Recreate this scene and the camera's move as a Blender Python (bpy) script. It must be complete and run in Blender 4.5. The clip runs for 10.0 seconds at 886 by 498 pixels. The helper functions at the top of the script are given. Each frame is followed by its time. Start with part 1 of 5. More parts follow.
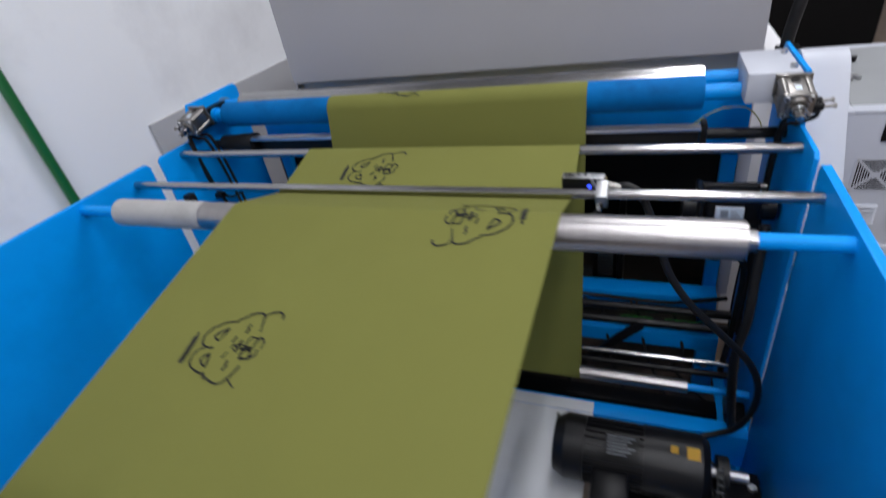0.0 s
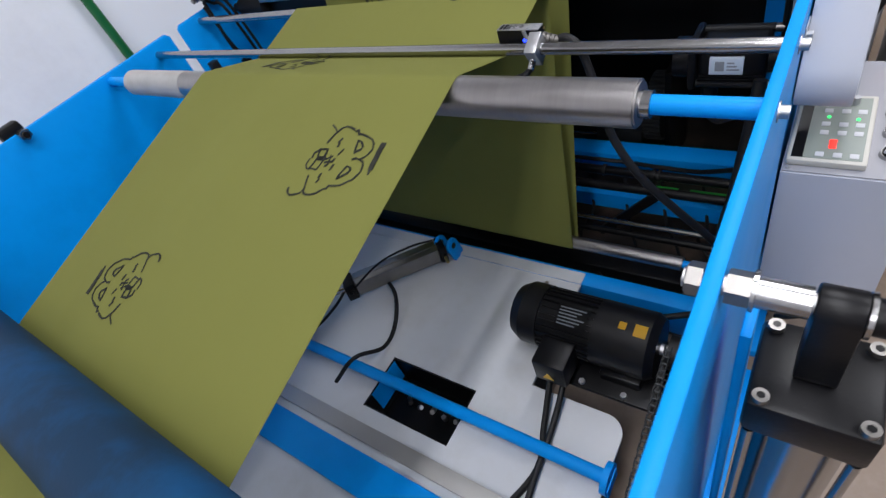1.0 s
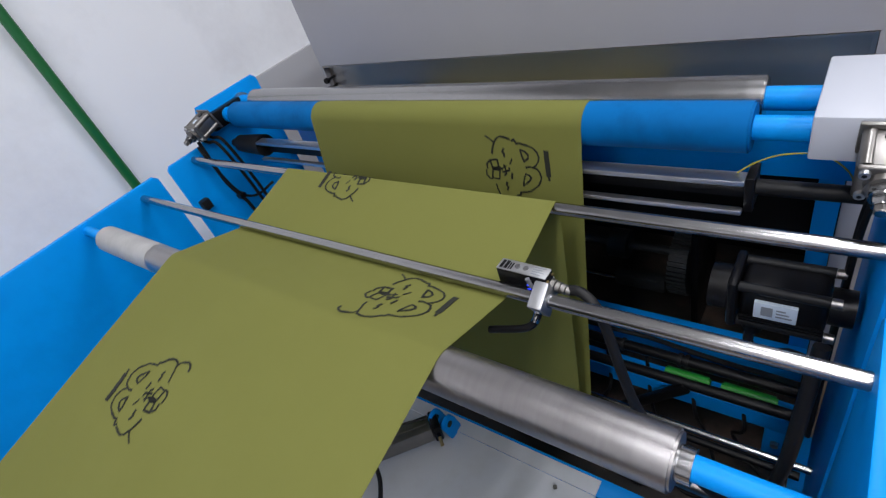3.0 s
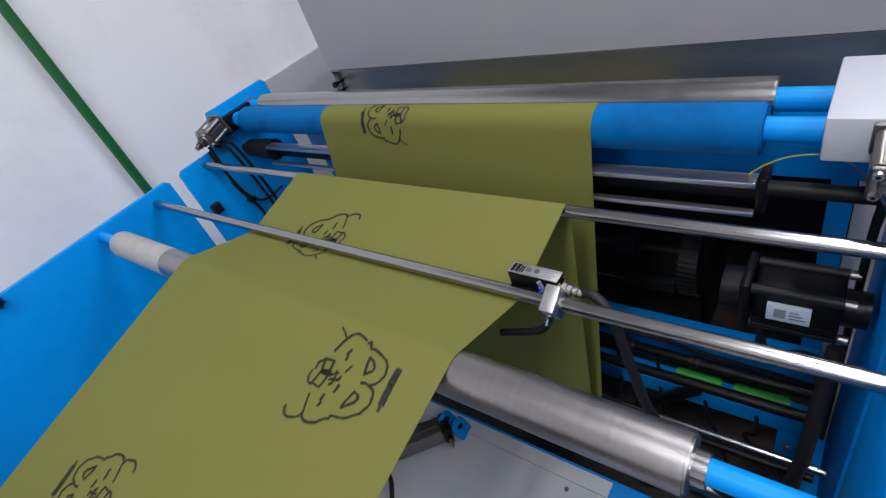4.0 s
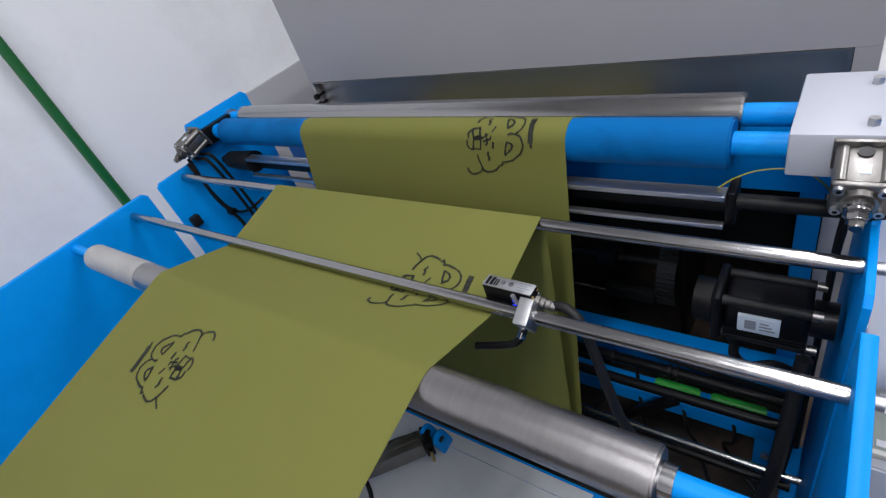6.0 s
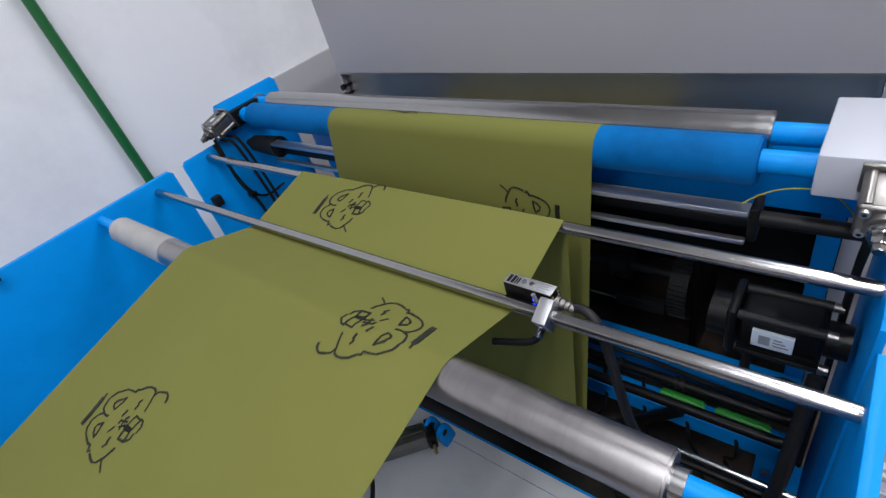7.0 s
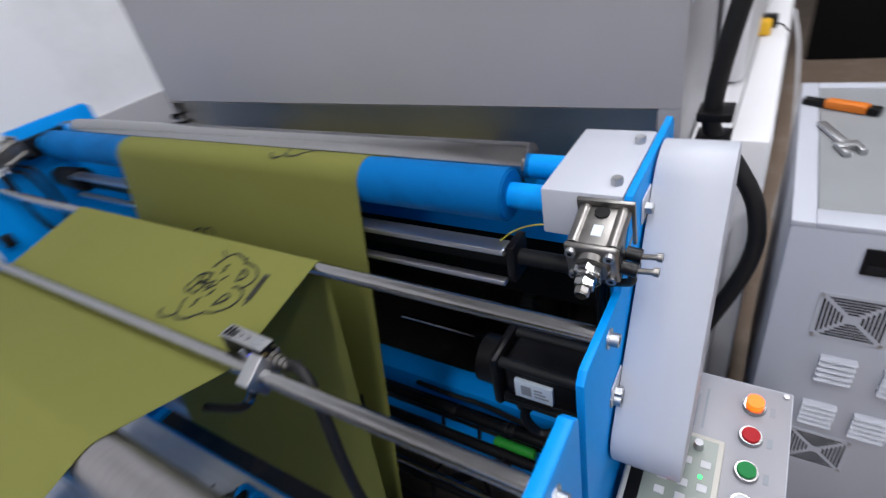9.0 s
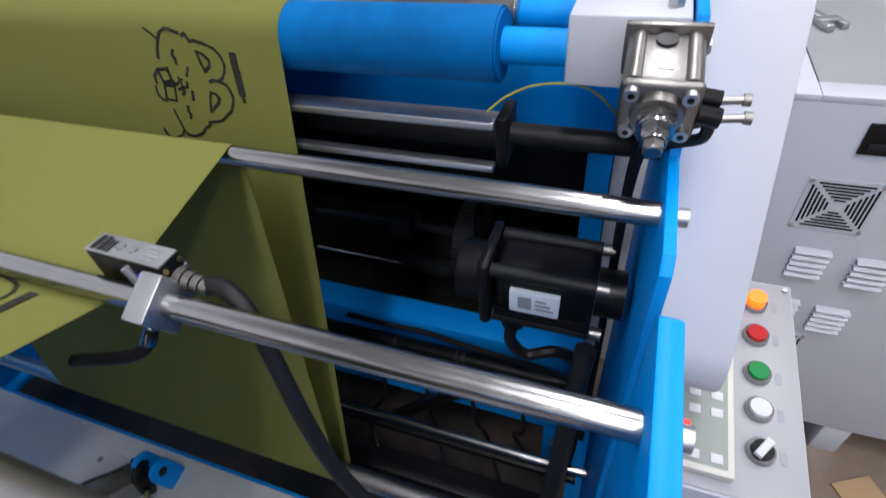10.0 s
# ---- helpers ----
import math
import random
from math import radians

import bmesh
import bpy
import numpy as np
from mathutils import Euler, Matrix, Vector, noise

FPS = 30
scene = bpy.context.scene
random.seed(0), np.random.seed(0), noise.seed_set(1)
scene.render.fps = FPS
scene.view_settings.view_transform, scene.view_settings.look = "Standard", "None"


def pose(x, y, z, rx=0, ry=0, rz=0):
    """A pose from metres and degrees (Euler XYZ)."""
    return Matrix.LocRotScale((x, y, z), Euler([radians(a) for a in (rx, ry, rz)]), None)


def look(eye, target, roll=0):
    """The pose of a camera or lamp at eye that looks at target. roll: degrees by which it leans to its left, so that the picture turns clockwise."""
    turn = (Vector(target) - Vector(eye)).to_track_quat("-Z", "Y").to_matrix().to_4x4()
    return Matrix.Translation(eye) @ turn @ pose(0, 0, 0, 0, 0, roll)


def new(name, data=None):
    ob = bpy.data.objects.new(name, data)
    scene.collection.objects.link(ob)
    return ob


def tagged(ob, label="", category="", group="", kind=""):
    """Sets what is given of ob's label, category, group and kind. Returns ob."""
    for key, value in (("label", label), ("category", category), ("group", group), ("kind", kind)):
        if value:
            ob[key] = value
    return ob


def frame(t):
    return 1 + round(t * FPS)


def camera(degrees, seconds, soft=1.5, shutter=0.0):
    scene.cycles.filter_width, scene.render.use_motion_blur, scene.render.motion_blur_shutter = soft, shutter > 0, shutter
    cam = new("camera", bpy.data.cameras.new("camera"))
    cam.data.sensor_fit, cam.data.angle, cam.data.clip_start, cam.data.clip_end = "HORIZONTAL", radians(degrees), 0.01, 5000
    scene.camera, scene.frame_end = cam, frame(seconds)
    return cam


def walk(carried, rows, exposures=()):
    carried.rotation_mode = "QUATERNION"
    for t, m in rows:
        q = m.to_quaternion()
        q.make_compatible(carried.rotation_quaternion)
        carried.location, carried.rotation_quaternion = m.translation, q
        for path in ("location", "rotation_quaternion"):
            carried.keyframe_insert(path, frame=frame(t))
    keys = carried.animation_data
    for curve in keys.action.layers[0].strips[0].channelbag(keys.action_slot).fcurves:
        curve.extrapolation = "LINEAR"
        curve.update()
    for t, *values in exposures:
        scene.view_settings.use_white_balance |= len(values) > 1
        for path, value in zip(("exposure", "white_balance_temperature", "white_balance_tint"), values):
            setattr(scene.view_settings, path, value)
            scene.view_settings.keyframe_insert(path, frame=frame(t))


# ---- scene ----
cam = camera(82.1, 10.0, soft=1.3, shutter=0.5)
PATH = [
    (0, (0.475, -0.997, 1.635), (-0.242, 0.529, 0.559), -10.6),
    (0.5, (0.7, -0.947, 1.587), (-0.236, 0.297, 0.331), -16.4),
    (1, (0.782, -0.841, 1.565), (-0.309, 0.124, 0.195), -24.0),
    (1.5, (0.832, -0.769, 1.569), (-0.326, 0.115, 0.198), -25.9),
    (2, (0.754, -0.58, 1.606), (-0.434, 0.345, 0.29), -23.6),
    (2.5, (0.685, -0.547, 1.645), (-0.485, 0.541, 0.443), -20.6),
    (4, (0.677, -0.55, 1.668), (-0.525, 0.522, 0.482), -21.8),
    (4.5, (0.675, -0.556, 1.666), (-0.525, 0.517, 0.48), -21.8),
    (5, (0.684, -0.548, 1.666), (-0.519, 0.523, 0.48), -21.9),
    (5.5, (0.694, -0.533, 1.663), (-0.489, 0.576, 0.493), -21.8),
    (7, (0.681, -0.563, 1.679), (-0.507, 0.541, 0.509), -17.3),
    (7.5, (0.708, -0.569, 1.661), (-0.559, 0.548, 0.591), -14.2),
    (7.8, (0.842, -0.525, 1.656), (-0.403, 0.646, 0.618), -10.8),
    (8, (0.964, -0.459, 1.65), (-0.282, 0.693, 0.592), -9.9),
    (8.2, (1.033, -0.429, 1.655), (-0.253, 0.73, 0.654), -8.8),
    (8.5, (1.022, -0.43, 1.658), (-0.274, 0.77, 0.719), -9.0),
    (9, (0.843, -0.362, 1.578), (-0.164, 0.962, 0.468), -12.5),
    (9.2, (0.786, -0.328, 1.554), (-0.036, 1.088, 0.406), -11.8),
    (9.5, (0.709, -0.316, 1.483), (0.042, 1.132, 0.276), -8.7),
    (10, (0.702, -0.32, 1.447), (0.101, 1.026, 0.095), -6.7),
]
G = -0.34  # the machine's own heights are counted from 0.34 m below the shop floor
walk(cam, [(t, look((e[0], e[1], e[2] + G), (g[0], g[1], g[2] + G), roll)) for t, e, g, roll in PATH],
     [(0, -0.08), (1, 0.1), (1.5, 0.12), (2, 0.24), (2.5, 0.12), (4, -0.04), (5.5, -0.1), (7, -0.02), (8, -0.03), (8.5, -0.06), (9, 0.0), (9.5, 0.14), (10, 0.25)])

# ---- light ----
world = bpy.data.worlds.new("world")
scene.world = world
world.use_nodes = True
world.node_tree.nodes["Background"].inputs[0].default_value = (0.80, 0.88, 1.0, 1)
world.node_tree.nodes["Background"].inputs[1].default_value = 0.012
scene.view_settings.exposure = 0.0

# the fifth lamp, out of view, is added to brighten faces turned to -y
LAMPS = [(0.75, -1.3, 4.0), (0.75, 1.5, 4.0), (2.7, -1.3, 4.0), (2.7, 1.5, 4.0), (1.1, -3.6, 4.0)]
LAMP_WATTS = 45.0
for lx, ly, lz in LAMPS:
    ld = bpy.data.lights.new("tube_light", "AREA")
    ld.shape, ld.size, ld.size_y, ld.energy, ld.color = "RECTANGLE", 0.24, 1.9, LAMP_WATTS, (0.945, 0.95, 1.0)
    new("tube_light", ld).matrix_world = look((lx, ly, lz - 0.09 + G), (lx, ly, 0))


# ---- materials ----
def mat(name, col, rough=0.5, metal=0.0, vary=0.08, scale=6.0, bump=0.0, bscale=200.0, stretch=(1, 1, 1), stain=None, stain_amt=0.0, stain_scale=3.0, coat=0.0, rvary=0.1, spec=0.5):
    m = bpy.data.materials.new(name)
    m.use_nodes = True
    nt = m.node_tree
    n, l = nt.nodes, nt.links
    b = n["Principled BSDF"]
    b.inputs["Roughness"].default_value, b.inputs["Metallic"].default_value = rough, metal
    b.inputs["Coat Weight"].default_value = coat
    b.inputs["Specular IOR Level"].default_value = spec
    tc = n.new("ShaderNodeTexCoord")
    mp = n.new("ShaderNodeMapping")
    mp.inputs["Scale"].default_value = stretch
    l.new(tc.outputs["Object"], mp.inputs[0])
    no = n.new("ShaderNodeTexNoise")
    no.inputs["Scale"].default_value, no.inputs["Detail"].default_value = scale, 5
    l.new(mp.outputs[0], no.inputs["Vector"])
    mx = n.new("ShaderNodeMix")
    mx.data_type = "RGBA"
    mx.inputs[6].default_value = tuple(c * (1 - vary) for c in col) + (1,)
    mx.inputs[7].default_value = tuple(min(1, c * (1 + vary)) for c in col) + (1,)
    l.new(no.outputs[0], mx.inputs[0])
    out = mx.outputs[2]
    if stain:
        s = n.new("ShaderNodeTexNoise")
        s.inputs["Scale"].default_value, s.inputs["Detail"].default_value, s.inputs["Roughness"].default_value = stain_scale, 8, 0.65
        l.new(tc.outputs["Object"], s.inputs["Vector"])
        r = n.new("ShaderNodeMapRange")
        r.inputs[1].default_value, r.inputs[2].default_value, r.inputs[3].default_value, r.inputs[4].default_value = 0.5, 0.75, 0, stain_amt
        l.new(s.outputs[0], r.inputs[0])
        m2 = n.new("ShaderNodeMix")
        m2.data_type = "RGBA"
        m2.inputs[7].default_value = (*stain, 1)
        l.new(r.outputs[0], m2.inputs[0])
        l.new(out, m2.inputs[6])
        out = m2.outputs[2]
    l.new(out, b.inputs["Base Color"])
    rr = n.new("ShaderNodeMapRange")
    rr.inputs[3].default_value, rr.inputs[4].default_value = max(0.02, rough - rvary), min(1, rough + rvary)
    l.new(no.outputs[0], rr.inputs[0])
    l.new(rr.outputs[0], b.inputs["Roughness"])
    if bump:
        bn = n.new("ShaderNodeTexNoise")
        bn.inputs["Scale"].default_value, bn.inputs["Detail"].default_value = bscale, 3
        l.new(mp.outputs[0], bn.inputs["Vector"])
        bp = n.new("ShaderNodeBump")
        bp.inputs["Strength"].default_value, bp.inputs["Distance"].default_value = bump, 0.001
        l.new(bn.outputs[0], bp.inputs["Height"])
        l.new(bp.outputs[0], b.inputs["Normal"])
    return m


def glow(name, col, strength):
    m = bpy.data.materials.new(name)
    m.use_nodes = True
    b = m.node_tree.nodes["Principled BSDF"]
    b.inputs["Base Color"].default_value = (*col, 1)
    b.inputs["Emission Color"].default_value, b.inputs["Emission Strength"].default_value = (*col, 1), strength
    return m


BLUE = mat("blue_paint", (0.0, 0.272, 0.77), 0.38, vary=0.06, scale=4, bump=0.10, bscale=350, stain=(0.0, 0.13, 0.42), stain_amt=0.25, stain_scale=5, spec=0.15)
BLUE_RUBBER = mat("blue_rubber", (0.0, 0.118, 0.36), 0.62, vary=0.12, scale=5, bump=0.12, bscale=500, stain=(0.0, 0.035, 0.11), stain_amt=0.7, stain_scale=7, spec=0.08)
DARK_RUBBER = mat("dark_blue_rubber", (0.003, 0.024, 0.06), 0.6, vary=0.3, scale=4, bump=0.15, bscale=300, stain=(0.0, 0.10, 0.30), stain_amt=0.5, stain_scale=4, spec=0.22)
WHITE = mat("white_powder_coat", (0.47, 0.49, 0.55), 0.42, vary=0.03, scale=3, bump=0.12, bscale=900, stain=(0.37, 0.38, 0.41), stain_amt=0.25)
OVENW = mat("white_oven_paint", (0.70, 0.70, 0.72), 0.4, vary=0.03, scale=3, bump=0.1, bscale=800, stain=(0.55, 0.55, 0.56), stain_amt=0.25)
HOOD = mat("grey_white_hood_paint", (0.36, 0.355, 0.375), 0.38, vary=0.04, scale=2.5, bump=0.10, bscale=800, stain=(0.31, 0.305, 0.32), stain_amt=0.3, stain_scale=1.7)
PLATE = mat("white_sheet_metal", (0.59, 0.60, 0.62), 0.35, vary=0.05, scale=5, bump=0.06, bscale=300, stain=(0.45, 0.43, 0.40), stain_amt=0.35, stain_scale=9)
STEEL = mat("turned_steel", (0.37, 0.355, 0.355), 0.33, 1.0, vary=0.12, scale=30, stretch=(6, 0.6, 0.6), bump=0.10, bscale=260, rvary=0.07)
CHROME = mat("chrome_bar", (0.37, 0.37, 0.375), 0.2, 1.0, vary=0.08, scale=14, bump=0.04, bscale=200, stretch=(3, 1, 1), stain=(0.4, 0.38, 0.36), stain_amt=0.25, stain_scale=15, rvary=0.06)
ALU = mat("aluminium", (0.47, 0.475, 0.49), 0.42, 1.0, vary=0.1, scale=25, bump=0.05, bscale=300)
CAST = mat("cast_grey_metal", (0.26, 0.248, 0.236), 0.38, 1.0, vary=0.2, scale=40, bump=0.2, bscale=250)
DULL = mat("dull_inner_steel", (0.40, 0.36, 0.31), 0.40, 1.0, vary=0.25, scale=3, bump=0.1, bscale=40, stretch=(1, 6, 1))
GREYBAR = mat("grey_band_finish", (0.36, 0.35, 0.34), 0.45, 0.6, vary=0.1, scale=12, bump=0.1, bscale=200)
BLACK = mat("black_metal", (0.005, 0.005, 0.006), 0.34, vary=0.4, scale=15, bump=0.15, bscale=300, spec=0.22)
# near-black for the unlit depth around the drive; also grille slots, far panel
DARK = mat("near_black", (0.004, 0.004, 0.0045), 0.7, vary=0.4, scale=5, spec=0.15)
GREYBLK = mat("dark_grey_metal", (0.010, 0.0105, 0.012), 0.48, vary=0.3, scale=10, bump=0.1, spec=0.25)
CABLE = mat("black_cable", (0.008, 0.008, 0.009), 0.5, vary=0.3, scale=30, bump=0.2, bscale=400, spec=0.3)
GREEN = mat("green_pipe_paint", (0.008, 0.12, 0.03), 0.35, vary=0.1, scale=8, bump=0.08)
BRIGHT_GREEN = mat("bright_green_tube", (0.03, 0.42, 0.04), 0.4, vary=0.1, scale=10)
WALLM = mat("wall_plaster", (0.84, 0.85, 0.875), 0.75, vary=0.05, scale=1.2, bump=0.3, bscale=120, stain=(0.50, 0.49, 0.51), stain_amt=0.5, stain_scale=1.1)
FLOORM = mat("shop_floor", (0.21, 0.155, 0.115), 0.55, vary=0.15, scale=3, bump=0.2, bscale=90, stain=(0.36, 0.31, 0.27), stain_amt=0.5, stain_scale=6)
CEILM = mat("ceiling_paint", (0.62, 0.63, 0.65), 0.8, vary=0.05)
INK = mat("black_ink", (0.012, 0.014, 0.008), 0.7, vary=0.3, scale=60)
YELLOW = mat("yellow_plastic", (0.75, 0.42, 0.01), 0.4)
ORANGE = mat("orange_plastic", (0.62, 0.16, 0.01), 0.4)
LABEL = mat("pale_label", (0.62, 0.70, 0.78), 0.4)
LABELG = mat("grey_print", (0.25, 0.27, 0.30), 0.5)
PANELG = mat("grey_panel", (0.30, 0.30, 0.325), 0.38, vary=0.05, scale=20, bump=0.05)
BEIGE = mat("beige_plastic", (0.52, 0.50, 0.45), 0.45)
KEYGREEN = mat("grey_green_overlay", (0.24, 0.27, 0.24), 0.35)
RED = mat("red_button", (0.40, 0.01, 0.015), 0.5, spec=0.2)
GREENB = mat("green_button", (0.01, 0.20, 0.05), 0.5, spec=0.2)
WHITEB = mat("white_button", (0.55, 0.55, 0.57), 0.5, spec=0.25)
GEARGREY = mat("gear_grey_steel", (0.040, 0.044, 0.047), 0.5, 0.3, vary=0.3, scale=14, bump=0.1)
CHANNEL = mat("bright_aluminium_extrusion", (0.72, 0.72, 0.74), 0.34, 1.0, vary=0.08, scale=20, stretch=(0.3, 8, 8), bump=0.05, bscale=200)
WIRE = mat("yellow_green_wire", (0.38, 0.36, 0.03), 0.5)
BRASS = mat("brass", (0.60, 0.45, 0.20), 0.3, 1.0)
BARK = mat("cardboard", (0.42, 0.28, 0.15), 0.8)
MAT_GREY = mat("grey_rubber_mat", (0.24, 0.25, 0.26), 0.7, vary=0.15, scale=8, bump=0.2, bscale=200)
LAMP_ON = glow("lit_tube", (0.95, 0.97, 1.0), 6.0)
AMBER_ON = glow("lit_amber", (1.0, 0.13, 0.004), 1.7)
RED_ON = glow("lit_red", (1.0, 0.03, 0.02), 1.3)
GREEN_ON = glow("lit_green", (0.05, 0.9, 0.2), 1.0)
BLUE_ON = glow("lit_blue", (0.02, 0.05, 1.0), 4.0)


def fabric():
    m = mat("olive_nonwoven", (0.190, 0.196, 0.047), 0.82, spec=0.3, vary=0.06, scale=3, bump=0.35, bscale=900, stain=(0.210, 0.218, 0.055), stain_amt=0.5, stain_scale=5)
    n, l = m.node_tree.nodes, m.node_tree.links
    b = n["Principled BSDF"]
    out = n["Material Output"]
    tr = n.new("ShaderNodeBsdfTranslucent")
    tr.inputs[0].default_value = (0.26, 0.27, 0.055, 1)
    wave = n.new("ShaderNodeTexNoise")
    wave.inputs["Scale"].default_value, wave.inputs["Detail"].default_value = 5.0, 2
    tc = n.new("ShaderNodeTexCoord")
    mp = n.new("ShaderNodeMapping")
    mp.inputs["Scale"].default_value = (1.6, 0.7, 1.0)
    l.new(tc.outputs["Object"], mp.inputs[0])
    l.new(mp.outputs[0], wave.inputs["Vector"])
    wb = n.new("ShaderNodeBump")
    wb.inputs["Strength"].default_value, wb.inputs["Distance"].default_value = 0.35, 0.02
    l.new(wave.outputs[0], wb.inputs["Height"])
    fine = b.inputs["Normal"].links[0].from_node
    l.new(wb.outputs[0], fine.inputs["Normal"])
    mx = n.new("ShaderNodeMixShader")
    mx.inputs[0].default_value = 0.22
    l.new(b.outputs[0], mx.inputs[1])
    l.new(tr.outputs[0], mx.inputs[2])
    l.new(mx.outputs[0], out.inputs[0])
    return m


FABRIC = fabric()

# ---- building tools ----
BASE = {}


def cyl(bm, a, b, r, r2=None, n=32):
    a, b = Vector(a), Vector(b)
    d = b - a
    m = Matrix.Translation((a + b) / 2) @ d.to_track_quat("Z", "Y").to_matrix().to_4x4()
    bmesh.ops.create_cone(bm, cap_ends=True, segments=n, radius1=r, radius2=r if r2 is None else r2, depth=d.length, matrix=m)
    return bm


def box(bm, lo, hi, bev=0.0, m=None, seg=2):
    c = [(p + q) / 2 for p, q in zip(lo, hi)]
    s = [abs(q - p) for p, q in zip(lo, hi)]
    r = bmesh.ops.create_cube(bm, size=1, matrix=Matrix.Translation(c) @ Matrix.Diagonal((*s, 1)))
    vs = r["verts"]
    if bev:
        es = list({e for v in vs for e in v.link_edges})
        g = bmesh.ops.bevel(bm, geom=es, offset=bev, segments=seg, affect="EDGES", profile=0.5)
        vs = list({v for f in g["faces"] for v in f.verts} | {v for v in vs if v.is_valid})
    if m is not None:
        bmesh.ops.transform(bm, matrix=m, verts=vs)
    return bm


def prism(bm, prof, x0, x1, bev=0.0, holes=()):
    """A profile in the (y, z) plane, drawn out along x."""
    a = [bm.verts.new((x0, y, z)) for y, z in prof]
    b = [bm.verts.new((x1, y, z)) for y, z in prof]
    k = len(prof)
    fs = [bm.faces.new(a), bm.faces.new(b[::-1])]
    for i in range(k):
        fs.append(bm.faces.new((a[(i + 1) % k], a[i], b[i], b[(i + 1) % k])))
    bmesh.ops.recalc_face_normals(bm, faces=fs)
    if bev:
        es = list({e for f in fs[:2] for e in f.edges})
        bmesh.ops.bevel(bm, geom=es, offset=bev, segments=2, affect="EDGES", profile=0.5)
    return bm


def tube(bm, pts, r, n=10, smooth=6):
    """A round tube along a smooth curve through the points."""
    P = [Vector(p) for p in pts]
    Q = [P[0] * 2 - P[1]] + P + [P[-1] * 2 - P[-2]]
    line = []
    for i in range(1, len(Q) - 2):
        for j in range(smooth):
            t = j / smooth
            a, b, c, d = Q[i - 1], Q[i], Q[i + 1], Q[i + 2]
            line.append(0.5 * ((2 * b) + (c - a) * t + (2 * a - 5 * b + 4 * c - d) * t * t + (3 * b - a - 3 * c + d) * t ** 3))
    line.append(P[-1])
    up = Vector((0.31, 0.2, 0.93)).normalized()
    rings = []
    for i, p in enumerate(line):
        t = (line[min(i + 1, len(line) - 1)] - line[max(i - 1, 0)]).normalized()
        s = t.cross(up).normalized()
        up = s.cross(t).normalized()
        rings.append([bm.verts.new(p + r * (math.cos(2 * math.pi * k / n) * s + math.sin(2 * math.pi * k / n) * up)) for k in range(n)])
    for a, b in zip(rings, rings[1:]):
        for k in range(n):
            bm.faces.new((a[k], a[(k + 1) % n], b[(k + 1) % n], b[k]))
    bm.faces.new(rings[0][::-1])
    bm.faces.new(rings[-1])
    return bm


def hexnut(bm, a, b, r):
    cyl(bm, a, b, r, n=6)
    a, b = Vector(a), Vector(b)
    d = (b - a).normalized()
    cyl(bm, b, b + d * 0.0012, r * 0.86, r * 0.8, n=24)
    return bm


def finish(bm, name, material, ang=38):
    bmesh.ops.recalc_face_normals(bm, faces=bm.faces)
    for f in bm.faces:
        f.smooth = True
    lim = radians(ang)
    for e in bm.edges:
        if len(e.link_faces) == 2 and e.calc_face_angle(0) > lim:
            e.smooth = False
    me = bpy.data.meshes.new(name)
    bm.to_mesh(me)
    bm.free()
    me.materials.append(material)
    return me


def thing(name, base, label, category, group="", kind=""):
    """An Empty at the thing's base; its parts are written in machine coordinates."""
    ob = new(name)
    ob.empty_display_size = 0.05
    ob.location = (base[0], base[1], base[2] + G)
    BASE[ob.name] = Vector(base)
    return tagged(ob, label, category, group, kind)


def part(name, bm, material, parent, label=""):
    root = parent
    while root.parent:
        root = root.parent
    bm.transform(Matrix.Translation(-BASE[root.name]))
    ob = new(name, finish(bm, name, material))
    ob.parent = parent
    return tagged(ob, label)


def solid(name, bm, material, label="", category="", group="", kind=""):
    """A thing, or a piece of the setting, that is one mesh."""
    bm.transform(Matrix.Translation((0, 0, G)))
    return tagged(new(name, finish(bm, name, material)), label, category, group, kind)


def B():
    return bmesh.new()


# ---- the hall ----
FL = 0.34
solid("floor", box(B(), (-1.33, -5, FL - 0.1), (6, 7, FL)), FLOORM, "brown worn shop floor with pale scuffs", "floor", kind="structure")
solid("wall_west", box(B(), (-1.53, -5, FL), (-1.33, 7, 4.3)), WALLM, "white plastered wall with grey smudges", "wall", kind="structure")
solid("wall_north", box(B(), (-1.53, 7, FL), (6, 7.2, 4.3)), WALLM, "pale wall at the end of the hall", "wall", kind="structure")
solid("wall_east", box(B(), (6, -5, FL), (6.2, 7, 4.3)), WALLM, "pale wall beyond the machines", "wall", kind="structure")
solid("wall_south", box(B(), (-1.53, -5.2, FL), (6, -5, 4.3)), WALLM, "pale wall behind the operator", "wall", kind="structure")
solid("ceiling", box(B(), (-1.53, -5.2, 4.3), (6.2, 7.2, 4.4)), CEILM, "pale flat ceiling", "ceiling", kind="structure")
for lx, ly, lz in LAMPS:
    f = thing("ceiling_lamp", (lx, ly, lz), "long white ceiling lamp with lit tubes", "lamp", "ceiling lamps")
    bm = B()
    box(bm, (lx - 0.15, ly - 1.0, lz), (lx + 0.15, ly + 1.0, lz + 0.06), 0.01)
    cyl(bm, (lx, ly - 0.7, lz + 0.06), (lx, ly - 0.7, 4.3), 0.008, n=8)
    cyl(bm, (lx, ly + 0.7, lz + 0.06), (lx, ly + 0.7, 4.3), 0.008, n=8)
    part("housing", bm, WHITE, f)
    for dx in (-0.07, 0.07):
        part("tube", cyl(B(), (lx + dx, ly - 0.95, lz - 0.03), (lx + dx, ly + 0.95, lz - 0.03), 0.013, n=12), LAMP_ON, f, "lit tube")

